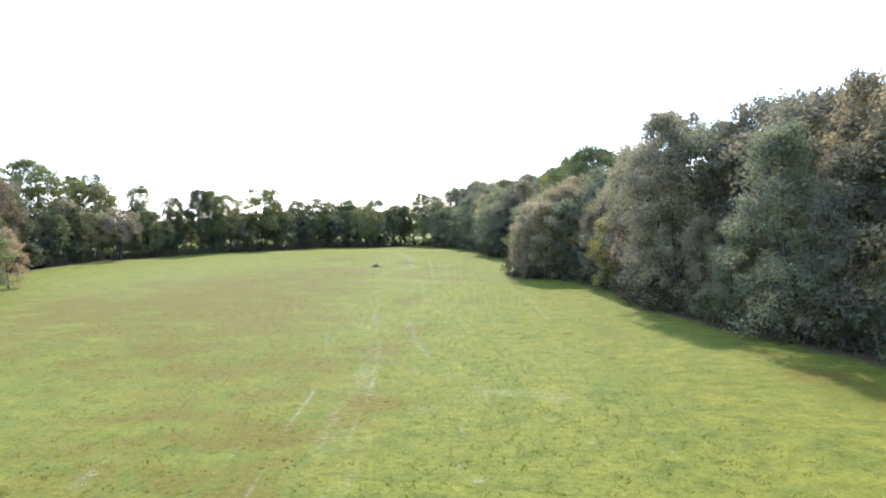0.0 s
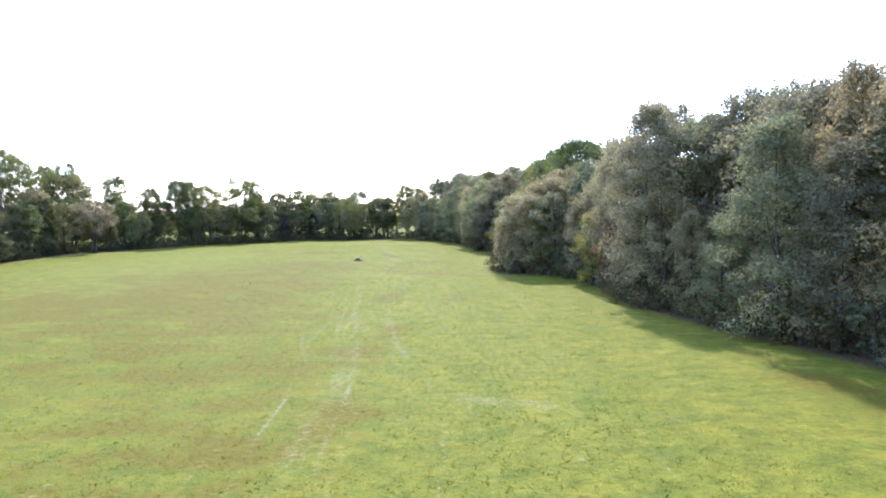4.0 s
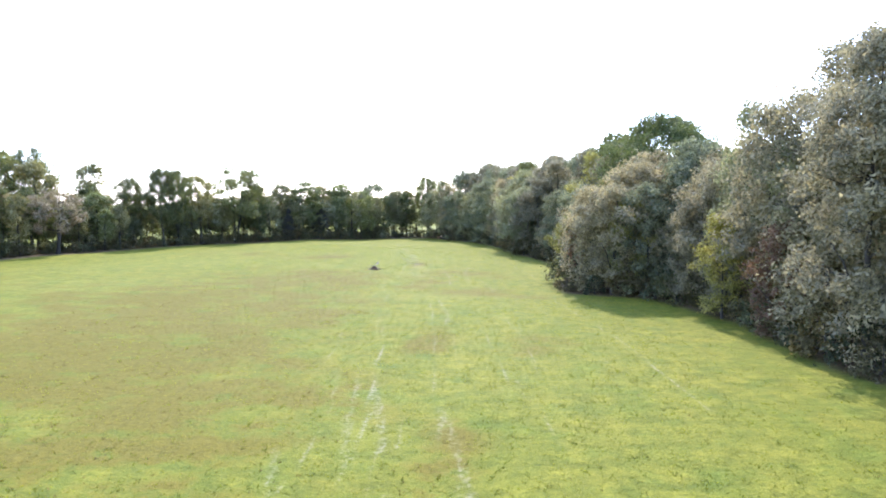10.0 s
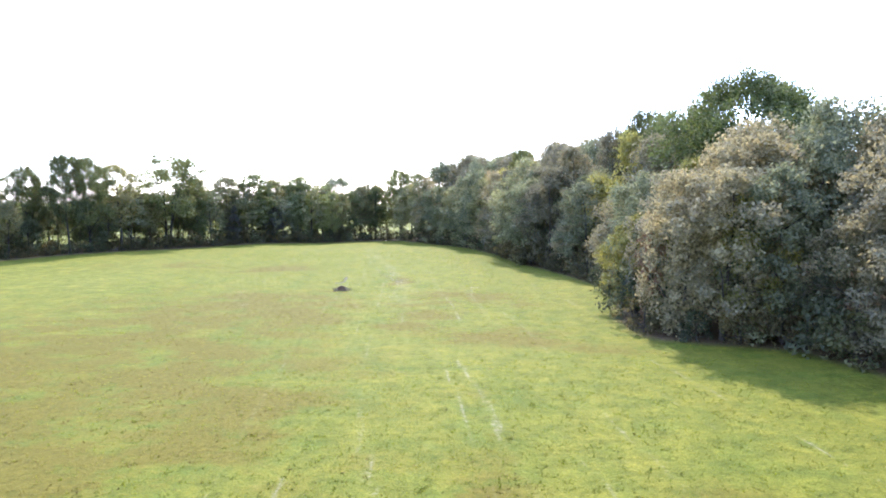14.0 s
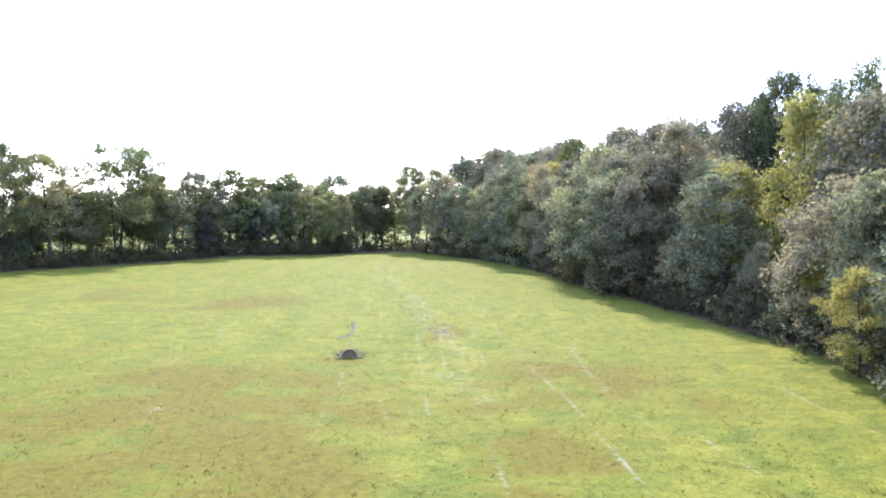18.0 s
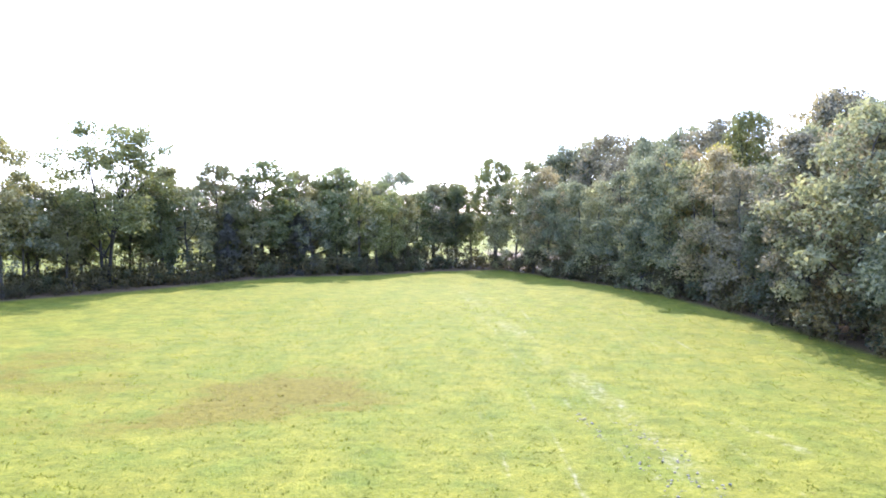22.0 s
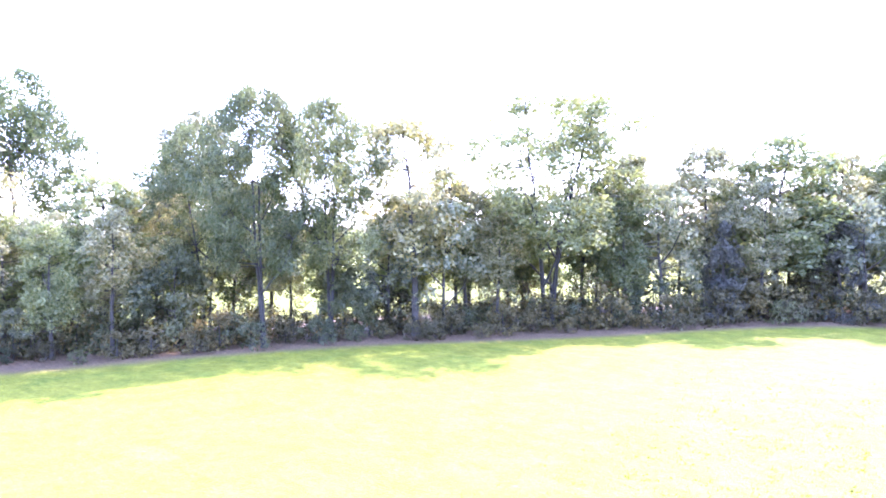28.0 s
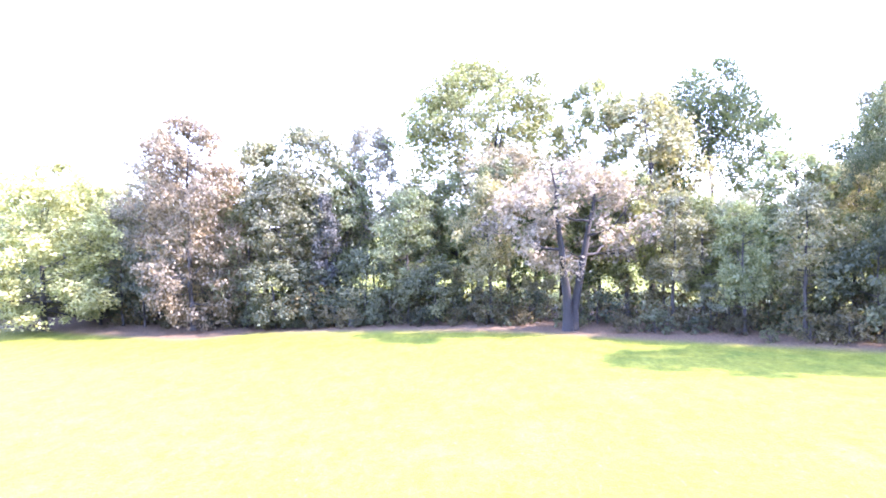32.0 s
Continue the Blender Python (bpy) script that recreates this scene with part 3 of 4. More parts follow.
grow("edge_green", "tall leafy green forest-edge tree with foliage to the ground", 3, height=15, spread=3.3, foot=0.04, kind="column", clumps=110, count=11500, size=0.23, leaf="green", clump=0.95, bare=0.3)
grow("edge_olive", "tall olive-green forest-edge tree with foliage to the ground", 3, height=15, spread=3.2, foot=0.05, kind="column", clumps=105, count=11000, size=0.23, leaf="olive", clump=0.92, bare=0.3)
grow("edge_brown", "tall forest-edge tree turning reddish brown", 1, height=15, spread=3.2, foot=0.06, kind="column", clumps=100, count=11000, size=0.23, leaf="brown", clump=0.92, bare=0.3)
grow("edge_gold", "forest-edge tree turning yellow-green in autumn", 1, height=12, spread=2.6, foot=0.06, kind="column", clumps=80, count=10000, size=0.21, leaf="gold", clump=0.85, bare=0.3)
grow("near_green", "tall leafy green forest-edge tree with foliage to the ground", 1, height=14, spread=3.1, foot=0.04, kind="column", clumps=130, count=25000, size=0.155, leaf="green", clump=0.85, bare=0.3)
grow("near_olive", "tall olive-green forest-edge tree with foliage to the ground", 2, height=14, spread=3.0, foot=0.04, kind="column", clumps=130, count=25000, size=0.155, leaf="olive", clump=0.85, bare=0.3)
grow("near_brown", "tall forest-edge tree turning reddish brown", 1, height=15, spread=3.2, foot=0.06, kind="column", clumps=130, count=25000, size=0.155, leaf="brown", clump=0.85, bare=0.3)
grow("back_green", "tall round-crowned green tree standing in the wood", 3, height=16, spread=4.4, foot=0.4, kind="round", clumps=125, count=11000, size=0.27, leaf="green", clump=1.2, bare=0.4)
grow("back_olive", "tall round-crowned olive tree standing in the wood", 2, height=16, spread=4.4, foot=0.4, kind="round", clumps=125, count=11000, size=0.27, leaf="olive", clump=1.2, bare=0.4)
grow("crown_olive", "tall full-crowned olive tree standing in the wood", 2, height=16, spread=4.4, foot=0.2, kind="round", clumps=170, count=34000, size=0.175, leaf="olive", clump=1.1, bare=0.4)
grow("low_green", "low bushy green tree at the edge of the wood", 2, height=8, spread=2.8, foot=0.03, kind="round", clumps=76, count=14000, size=0.15, leaf="green", clump=0.75, bare=0.3)
grow("low_olive", "low bushy olive tree at the edge of the wood", 2, height=8, spread=2.8, foot=0.03, kind="round", clumps=76, count=14000, size=0.15, leaf="olive", clump=0.75, bare=0.3)
grow("low_gold", "low bushy yellowing tree at the edge of the wood", 1, height=8, spread=2.6, foot=0.04, kind="round", clumps=64, count=12500, size=0.15, leaf="gold", clump=0.72, bare=0.3)
grow("low_red", "low bushy tree with reddening autumn leaves", 1, height=8, spread=2.4, foot=0.05, kind="round", clumps=58, count=11000, size=0.15, leaf="red", clump=0.7, bare=0.3)
grow("slim_olive", "slim olive hedgerow tree with a thin bare lower trunk", 3, height=11, spread=2.2, foot=0.3, kind="vase", clumps=80, count=9000, size=0.19, leaf="ash", clump=0.8, holes=0.18, girth=1.15)
grow("slim_green", "slim green hedgerow tree with a thin bare lower trunk", 3, height=11, spread=2.1, foot=0.22, kind="vase", clumps=80, count=9000, size=0.19, leaf="elm", clump=0.8, holes=0.18, girth=1.15)
grow("oak", "broad old spreading oak with forked trunk and thinning crown", 3, height=16, spread=6.0, foot=0.3, kind="round", clumps=190, count=36000, size=0.2, leaf="oak", bark=BARK_SHADED, clump=1.15, stems=2, holes=0.26, bare=1.0, girth=1.35, mains=9, rise=0.8)
grow("oak_tan", "old oak with a thick low-forked trunk and tan autumn leaves", 1, height=9, spread=3.8, foot=0.36, kind="round", clumps=80, count=13000, size=0.17, leaf="tan", bark=BARK_SHADED, clump=0.7, stems=2, holes=0.15, bare=1.0, girth=2.9, mains=7, rise=0.3)
grow("oak_russet", "broad tree with dull russet-brown autumn leaves", 1, height=13, spread=3.4, foot=0.06, kind="round", clumps=130, count=24000, size=0.18, leaf="russet", clump=0.95, bare=0.5, mains=6)
grow("oak_green", "broad spreading tree with bright green leaves", 3, height=14, spread=5.0, foot=0.06, kind="round", clumps=210, count=46000, size=0.19, leaf="lime", clump=1.05, holes=0.15, bare=0.6, mains=7)
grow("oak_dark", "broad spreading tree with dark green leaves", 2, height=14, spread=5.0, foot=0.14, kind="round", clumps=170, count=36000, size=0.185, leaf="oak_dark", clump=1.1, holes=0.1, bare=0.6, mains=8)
grow("oak_dome", "broad domed tree with dense dark green crown", 1, height=16, spread=6.2, foot=0.34, kind="round", clumps=230, count=64000, size=0.19, leaf="oak_dark", bark=BARK_SHADED, clump=1.35, bare=0.4, mains=8)
grow("airy", "tall thin-leaved tree with several trunks and open crown", 2, height=14, spread=4.2, foot=0.3, kind="vase", clumps=120, count=24000, size=0.19, leaf="oak", bark=BARK_SHADED, clump=1.0, stems=3, holes=0.35, girth=1.4, mains=8, rise=1.5)
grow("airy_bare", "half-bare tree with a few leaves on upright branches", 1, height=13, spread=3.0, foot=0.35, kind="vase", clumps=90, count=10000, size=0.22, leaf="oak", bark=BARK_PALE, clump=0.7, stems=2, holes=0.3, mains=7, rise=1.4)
grow("holly", "dense dark green bush at the foot of the hedgerow", 2, name="bush", category="bush", height=4, spread=2.0, foot=0.02, kind="round", clumps=50, count=6500, size=0.15, leaf="ivy", clump=0.6, bare=0.3, mains=2)
grow("cedar", "dark conical cedar with branches to the ground", 2, name="cedar_tree", height=7, spread=2.2, foot=0.02, kind="cone", clumps=80, count=9000, size=0.16, leaf="cedar", clump=0.5, bare=0.3)
grow("young", "young sapling with a slender trunk and green leaves", 2, name="sapling", height=6, spread=1.7, foot=0.3, kind="round", clumps=30, count=2300, size=0.18, leaf="green", clump=0.6)
grow("young_brown", "young sapling with a slender pale trunk and browning leaves", 1, name="sapling", height=6, spread=1.6, foot=0.36, kind="round", clumps=26, count=1900, size=0.18, leaf="brown", clump=0.58)
grow("shrub_green", "dense green shrub under the trees", 2, name="shrub", category="shrub", height=2, spread=1.5, foot=0.02, kind="round", clumps=30, count=1000, size=0.17, leaf="ivy", clump=0.45, bare=0.4)
grow("shrub_olive", "dense olive-brown shrub under the trees", 2, name="shrub", category="shrub", height=2, spread=1.5, foot=0.02, kind="round", clumps=30, count=1000, size=0.17, leaf="bramble", clump=0.45, bare=0.4)
grow("shrub_brown", "brown withering shrub under the trees", 1, name="shrub", category="shrub", height=1.8, spread=1.4, foot=0.04, kind="round", clumps=28, count=1150, size=0.15, leaf="bramble", clump=0.42, bare=0.4)

random.seed(11)
G_WOOD, G_HEDGE, G_SHRUB = "trees at the edge of the wood", "trees of the hedgerow", "shrubs along the hedgerow"

# landmark trees, stretch by stretch: kind, x, y, height, half-width
WOOD_NEAR = [
    ("near_brown", 23.6, 33.0, 15.8, 3.4), ("near_brown", 22.3, 35.8, 15.2, 2.8), ("near_green", 19.0, 37.0, 12.4, 2.8), ("near_olive", 20.4, 34.0, 10.6, 2.2), ("near_olive", 16.3, 50.7, 15.2, 2.8), ("crown_olive", 22.0, 47.7, 15.4, 3.4),
    ("crown_olive", 20.6, 58.4, 16.3, 5.0), ("low_red", 16.0, 57.1, 6.6, 1.9), ("edge_olive", 17.2, 61.5, 13.6, 2.6), ("edge_gold", 15.6, 64.0, 6.8, 1.5), ("edge_green", 17.9, 66.5, 14.4, 2.3), ("back_olive", 18.6, 71.0, 10.4, 3.2), ("low_gold", 12.5, 74.8, 8.0, 1.8),
    ("low_olive", 10.2, 77.0, 8.9, 2.6), ("edge_green", 16.4, 75.5, 10.8, 2.4), ("low_olive", 10.8, 80.4, 9.0, 2.4), ("low_red", 9.4, 79.6, 6.6, 0.9), ("low_gold", 9.8, 83.2, 6.2, 2.0), ("low_gold", 10.8, 90.3, 4.4, 1.4), ("edge_gold", 12.4, 82.5, 9.9, 1.6), ("low_gold", 10.9, 83.9, 5.1, 2.0),
]
WOOD_FAR = [
    ("oak_dome", 20.7, 90.2, 16.2, 6.2), ("low_olive", 14.8, 93.8, 5.4, 2.0), ("back_olive", 19.4, 96.4, 15.2, 2.4), ("low_gold", 13.4, 96.6, 4.3, 1.1), ("airy", 19.6, 102.8, 15.6, 1.9), ("edge_gold", 16.5, 103.4, 13.7, 2.2), ("edge_green", 13.2, 106.4, 9.2, 2.8),
    ("oak", 20.8, 113.9, 17.2, 3.6), ("back_olive", 18.5, 116.0, 15.2, 2.2), ("edge_olive", 12.8, 118.2, 13.8, 3.4), ("edge_green", 17.6, 122.2, 14.6, 3.6), ("back_olive", 22.5, 136.6, 16.6, 3.8), ("edge_brown", 9.1, 145.0, 12.0, 1.9), ("oak", 13.8, 145.0, 15.4, 2.4), ("edge_green", 7.8, 152.8, 14.5, 2.2),
    ("back_green", 8.4, 186.6, 17.4, 5.6), ("back_olive", 13.5, 178.0, 16.2, 4.0), ("back_olive", 17.5, 137.3, 15.4, 3.4), ("back_green", 4.0, 176.0, 14.6, 3.4), ("airy", -5.2, 173.7, 13.8, 3.5), ("slim_olive", -9.8, 175.8, 10.8, 2.0), ("slim_green", -7.8, 178.5, 9.8, 2.2),
]
HEDGE_FAR = [
    ("back_green", -17.3, 179.2, 12.4, 3.8), ("slim_olive", -12.8, 175.0, 10.8, 2.6), ("slim_green", -14.6, 170.6, 9.4, 2.2), ("slim_olive", -20.5, 168.5, 10.0, 2.4), ("slim_green", -24.4, 164.2, 11.4, 2.8), ("slim_olive", -27.2, 161.0, 11.0, 2.4), ("slim_green", -30.0, 157.2, 11.6, 3.4), ("slim_olive", -33.4, 154.2, 11.0, 2.4), ("slim_olive", -36.5, 150.5, 10.6, 2.0),
    ("airy", -39.6, 144.8, 13.9, 4.7), ("cedar", -31.6, 151.4, 6.2, 1.7), ("cedar", -26.3, 157.6, 7.0, 2.3), ("slim_green", -44.1, 141.8, 9.4, 1.6),
]
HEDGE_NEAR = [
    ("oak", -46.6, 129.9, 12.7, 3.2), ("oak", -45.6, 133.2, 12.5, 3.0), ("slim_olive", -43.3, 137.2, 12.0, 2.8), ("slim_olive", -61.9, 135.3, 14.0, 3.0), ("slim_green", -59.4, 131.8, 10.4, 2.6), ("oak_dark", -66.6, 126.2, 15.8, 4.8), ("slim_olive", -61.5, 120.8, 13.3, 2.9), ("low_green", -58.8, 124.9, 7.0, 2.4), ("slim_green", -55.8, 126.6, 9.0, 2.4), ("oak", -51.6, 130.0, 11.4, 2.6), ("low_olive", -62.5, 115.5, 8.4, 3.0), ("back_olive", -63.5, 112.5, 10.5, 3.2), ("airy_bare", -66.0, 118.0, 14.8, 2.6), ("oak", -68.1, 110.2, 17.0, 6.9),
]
HEDGE_LEFT = [
    ("back_olive", -66.4, 103.4, 12.8, 2.0), ("slim_olive", -65.8, 100.3, 13.0, 2.8), ("cedar", -61.8, 101.4, 8.2, 1.7), ("oak_russet", -62.0, 92.6, 13.8, 3.3), ("edge_olive", -66.5, 88.2, 14.2, 2.8), ("slim_olive", -65.5, 96.3, 12.4, 2.8), ("oak_green", -63.6, 82.0, 11.4, 5.6),
    ("oak_green", -42.6, 60.8, 8.8, 3.0), ("edge_brown", -44.5, 68.5, 6.4, 1.8), ("holly", -61.2, 98.1, 4.4, 2.2), ("holly", -61.4, 100.4, 4.0, 2.0), ("holly", -61.0, 103.6, 4.6, 2.2), ("holly", -59.6, 108.0, 3.6, 2.0), ("holly", -50.5, 127.6, 4.6, 2.0), ("holly", -46.0, 134.6, 3.8, 1.8),
]
LANDMARKS = WOOD_NEAR + WOOD_FAR + HEDGE_FAR + HEDGE_NEAR + HEDGE_LEFT
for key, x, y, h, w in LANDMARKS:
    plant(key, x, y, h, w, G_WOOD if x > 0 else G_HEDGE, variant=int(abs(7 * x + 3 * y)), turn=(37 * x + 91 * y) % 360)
plant("oak_tan", -55.5, 115.0, 8.9, 4.0, G_HEDGE, variant=0, turn=134)


def crowded(x, y):
    """Whether a landmark tree's trunk stands too near."""
    return any(math.hypot(x - a, y - b) < 0.55 * w for _, a, b, _, w in LANDMARKS)


# the wood's edge: a leafy front row, then taller rows behind
def wood_row(offset, step, jitter, choose):
    s = 0.0
    while s < length(WOOD):
        x, y, rx, ry = along(WOOD, s)
        o = offset + random.uniform(-jitter, jitter)
        key, h = choose(y)
        if key.startswith("shrub") or not crowded(x + rx * o, y + ry * o):
            plant(key, x + rx * o, y + ry * o, h, None, G_WOOD)
        s += step * random.uniform(0.8, 1.25)


def front(y):
    r = random.random()
    if y < 64:
        return random.choice(["near_green", "near_olive", "near_olive", "near_green"] if y < 46 else ["edge_olive", "edge_olive", "edge_green", "edge_brown"]), random.uniform(9.5, 14) if r > 0.35 else random.uniform(6.5, 8.5)
    if y < 87:
        return random.choice(["low_olive", "low_green", "low_olive"]), random.uniform(6.4, 9.2)
    if y < 120:
        return random.choice(["low_olive", "edge_olive", "edge_brown", "edge_green", "low_green", "low_olive"]), random.choice([random.uniform(4, 6.5), random.uniform(8, 11.5)])
    return random.choice(["edge_olive", "edge_green", "low_green", "edge_olive"]), random.uniform(9.5, 13)


def second(y):
    h = random.uniform(13, 15) if y < 62 else random.uniform(9.5, 11.5) if y < 92 else random.uniform(9.5, 14.5)
    return random.choice(["edge_green", "back_olive", "back_green", "back_olive", "edge_olive"] + (["edge_gold", "edge_brown"] if y > 92 else [])), h


def third(y):
    return random.choice(["back_green", "back_olive", "back_green"]), random.uniform(14, 16.5) if y < 62 else random.uniform(13, 15.2) if 100 < y < 138 else random.uniform(14.5, 16.5) if y > 100 else random.uniform(11.5, 13.5)


wood_row(0.3, 3.1, 0.5, front)
wood_row(4.6, 4.6, 1.2, second)
wood_row(10.0, 6.5, 2.0, third)
wood_row(-0.5, 2.1, 0.7, lambda y: (random.choice(["shrub_green", "shrub_olive", "shrub_olive", "shrub_brown"]), random.uniform(1.3, 2.9)))

# undergrowth behind the wood's first rows, its dimness put into the leaf colour
def wood_inside():
    rng = np.random.default_rng(9)
    cen = []
    for i in range(420):
        x, y, rx, ry = along(WOOD, rng.uniform(0, length(WOOD)))
        o = rng.uniform(5, 21)
        cen.append((x + rx * o, y + ry * o, float(land(x, y)) + rng.uniform(0.3, 9.5)))
    v, f = leaves(rng, np.array(cen), rng.uniform(1.2, 2.2, 420), 32000, 0.45, 0.9, 0.2)
    tagged(new("undergrowth", raw_mesh("undergrowth", v, f, [LEAF["ivy"]])), "green undergrowth inside the wood, its dimness put into the leaf colour", "undergrowth", kind="stuff")


wood_inside()


def wood_canopy():
    """The crowns of the wood that run on behind its edge, lower than the front rows."""
    rng = np.random.default_rng(19)
    cen = []
    for i in range(1500):
        x, y, rx, ry = along(WOOD, rng.uniform(0, length(WOOD)))
        o = rng.uniform(13, 40)
        cen.append((x + rx * o, y + ry * o, float(land(x, y)) + rng.uniform(4.5, 9.5) + 1.0 * math.sin(x + rx * o) * math.sin(y * 0.7)))
    v, f = leaves(rng, np.array(cen), rng.uniform(1.3, 2.4, 1500), 60000, 0.85, 0.75, 0.2)
    tagged(new("wood_canopy", raw_mesh("wood_canopy", v, f, [LEAF["olive"]])), "rolling green canopy of the wood behind its edge", "woods", kind="stuff")


wood_canopy()

# the hedgerow: shrubs at its foot, slim trees in three loose rows, the next field beyond
def hedge_row(offset, step, jitter, keys, low, high, group, gap=True):
    s = random.uniform(0, step)
    while s < length(HEDGE):
        x, y, rx, ry = along(HEDGE, s)
        o = offset + random.uniform(-jitter, jitter)
        px, py = x + rx * o, y + ry * o
        if math.hypot(px + 55.5, py - 115.0) < (1.6 if high < 3 else 3.4):
            s += step
            continue
        if not (gap and -10.5 < px < -6.0) and not (high > 5 and crowded(px, py)) and not (2.6 < high < 5 and y < 150 and random.random() < 0.5 and group == G_HEDGE):
            k = (0.94 if y < 108 else 0.76 if 117 < y < 129 else 0.8 if 133 < y < 142 else 0.88 if y < 137 else 1.0) * (1 + 0.1 * math.sin(s * 0.42) + 0.07 * math.sin(s * 0.93 + 2))
            plant(random.choice(keys), px, py, random.uniform(low, high) * k, None, group)
        s += step * random.uniform(0.75, 1.3)


hedge_row(0.3, 1.45, 0.8, ["shrub_green", "shrub_olive", "shrub_olive", "shrub_brown"], 0.8, 2.1, G_SHRUB, False)
hedge_row(2.2, 1.7, 0.9, ["shrub_green", "shrub_olive", "shrub_brown"], 1.2, 2.9, G_SHRUB, False)
hedge_row(1.6, 2.9, 0.8, ["slim_olive", "slim_green", "slim_olive", "young"], 7.6, 10.2, G_HEDGE)
hedge_row(4.6, 3.4, 1.3, ["slim_olive", "slim_green", "slim_green"], 9.0, 11.2, G_HEDGE, False)
hedge_row(6.4, 2.7, 0.9, ["slim_olive", "slim_green", "slim_green"], 7.8, 10.0, G_HEDGE)
hedge_row(8.5, 8.0, 1.6, ["slim_olive", "slim_green", "slim_green"], 8.5, 10.4, G_HEDGE, False)

hedge_row(2.6, 4.2, 1.0, ["young", "low_green", "young"], 2.4, 4.2, G_HEDGE)

def thicket():
    """Stems, brambles and leaves that fill the hedgerow between its trees, dense in some stretches and open in others."""
    rng = np.random.default_rng(14)
    cen, stems = [], []
    for s in np.arange(8, length(HEDGE) - 2, 0.11):
        x, y, rx, ry = along(HEDGE, s)
        full = 0.5 + 0.35 * math.sin(s * 0.31) + 0.3 * math.sin(s * 0.83 + 1)
        o = rng.uniform(1.0, 8.5)
        x, y = x + rx * o, y + ry * o
        if -10.5 < x < -6.0 or math.hypot(x + 55.5, y - 115.0) < 3.2 or rng.random() > 0.25 + full:
            continue
        z0, h = float(land(x, y)), rng.uniform(0.7, 1.6 + 2.2 * max(0.1, full) * rng.random())
        lean = rng.normal(0, 0.22, 2)
        top = np.array([x + lean[0] * h, y + lean[1] * h, z0 + h])
        foot = np.array([x, y, z0 - 0.1])
        stems.append(tube([foot, foot * 0.5 + top * 0.5 + rng.normal(0, 0.08, 3), top], [0.03, 0.02, 0.008], 4))
        cen += [foot + (top - foot) * rng.uniform(0.1, 1.0) + rng.normal(0, 0.35, 3) * (1, 1, 0.3) for _ in range(3)]
    cen = np.array(cen)
    rad = rng.uniform(0.3, 0.75, len(cen))
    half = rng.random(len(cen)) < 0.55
    # shade under the hedgerow crowns is carried by these two leaf colours
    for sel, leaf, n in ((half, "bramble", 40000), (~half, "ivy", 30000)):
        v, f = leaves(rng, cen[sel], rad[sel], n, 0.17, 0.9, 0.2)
        tagged(new("thicket", raw_mesh("thicket", v, f, [LEAF[leaf]])), "tangled understorey leaves between the hedgerow trunks, canopy shade in their colour", "thicket", kind="stuff")
    # light leaf colour at the back imitates the backlit glow between the trunks
    far = []
    for s in np.arange(8, length(HEDGE) - 2, 0.3):
        x, y, rx, ry = along(HEDGE, s)
        o = rng.uniform(6.5, 10.5)
        x, y = x + rx * o, y + ry * o
        if rng.random() < 0.5 + 0.4 * math.sin(s * 0.6) and not -10.5 < x < -6.0:
            far.append((x, y, float(land(x, y)) + rng.uniform(1.2, 5.0)))
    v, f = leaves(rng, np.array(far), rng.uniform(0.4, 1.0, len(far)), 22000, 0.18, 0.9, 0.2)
    tagged(new("thicket", raw_mesh("thicket", v, f, [LEAF["lime"]])), "yellow-green leaves at the back of the hedgerow, backlit glow in their colour", "thicket", kind="stuff")
    v, f = join(stems)
    tagged(new("thicket_stems", raw_mesh("thicket_stems", v, f, [BARK], True)), "thin dark stems between the hedgerow trunks", "thicket", kind="stuff")


thicket()

# saplings in front of the old trees by the clearing
for x, y, h, key in [(-64.8, 86.6, 5.6, "young"), (-64.2, 88.4, 5.0, "young"), (-64.4, 90.6, 5.4, "young_brown"), (-63.2, 92.0, 4.8, "young_brown"), (-63.8, 93.1, 5.8, "young_brown"), (-63.2, 94.5, 5.2, "young"), (-65.6, 84.6, 6.4, "young"), (-62.6, 95.8, 4.6, "young_brown")]:
    plant(key, x, y, h, None, "saplings by the clearing")

# templates that were not planted are taken away
for entries in KINDS.values():
    for ob, _, _, used in entries:
        if not used:
            for o in (*ob.children_recursive, ob):
                bpy.data.objects.remove(o)


# ---- far woods across the next field ----
def far_woods():
    rng = np.random.default_rng(5)
    cen, rad = [], []
    for i in range(900):
        a = radians(rng.uniform(-25, 150))
        d = rng.uniform(215, 245)
        h = 8.5 + 2.5 * math.sin(a * 9) + 1.5 * math.sin(a * 23)
        x, y = -15 - math.sin(a) * d, 95 + math.cos(a) * d
        cen.append((x, y, float(land(x, y)) + rng.uniform(0.5, 1) * h * rng.uniform(0.2, 1)))
        rad.append(rng.uniform(1.4, 3.0))
    v, f = leaves(rng, np.array(cen), np.array(rad), 30000, 1.1, 0.8, 0.2)
    tagged(new("far_woods", raw_mesh("far_woods", v, f, [LEAF["olive"]])), "distant dull green woods across the next field", "woods", kind="stuff")


far_woods()


# ---- the culvert mouth in the pasture ----
def part(name, bm, material, parent, label=""):
    me = bpy.data.meshes.new(name)
    bm.to_mesh(me)
    bm.free()
    me.materials.append(material)
    ob = new(name, me)
    ob.parent = parent
    return tagged(ob, label)


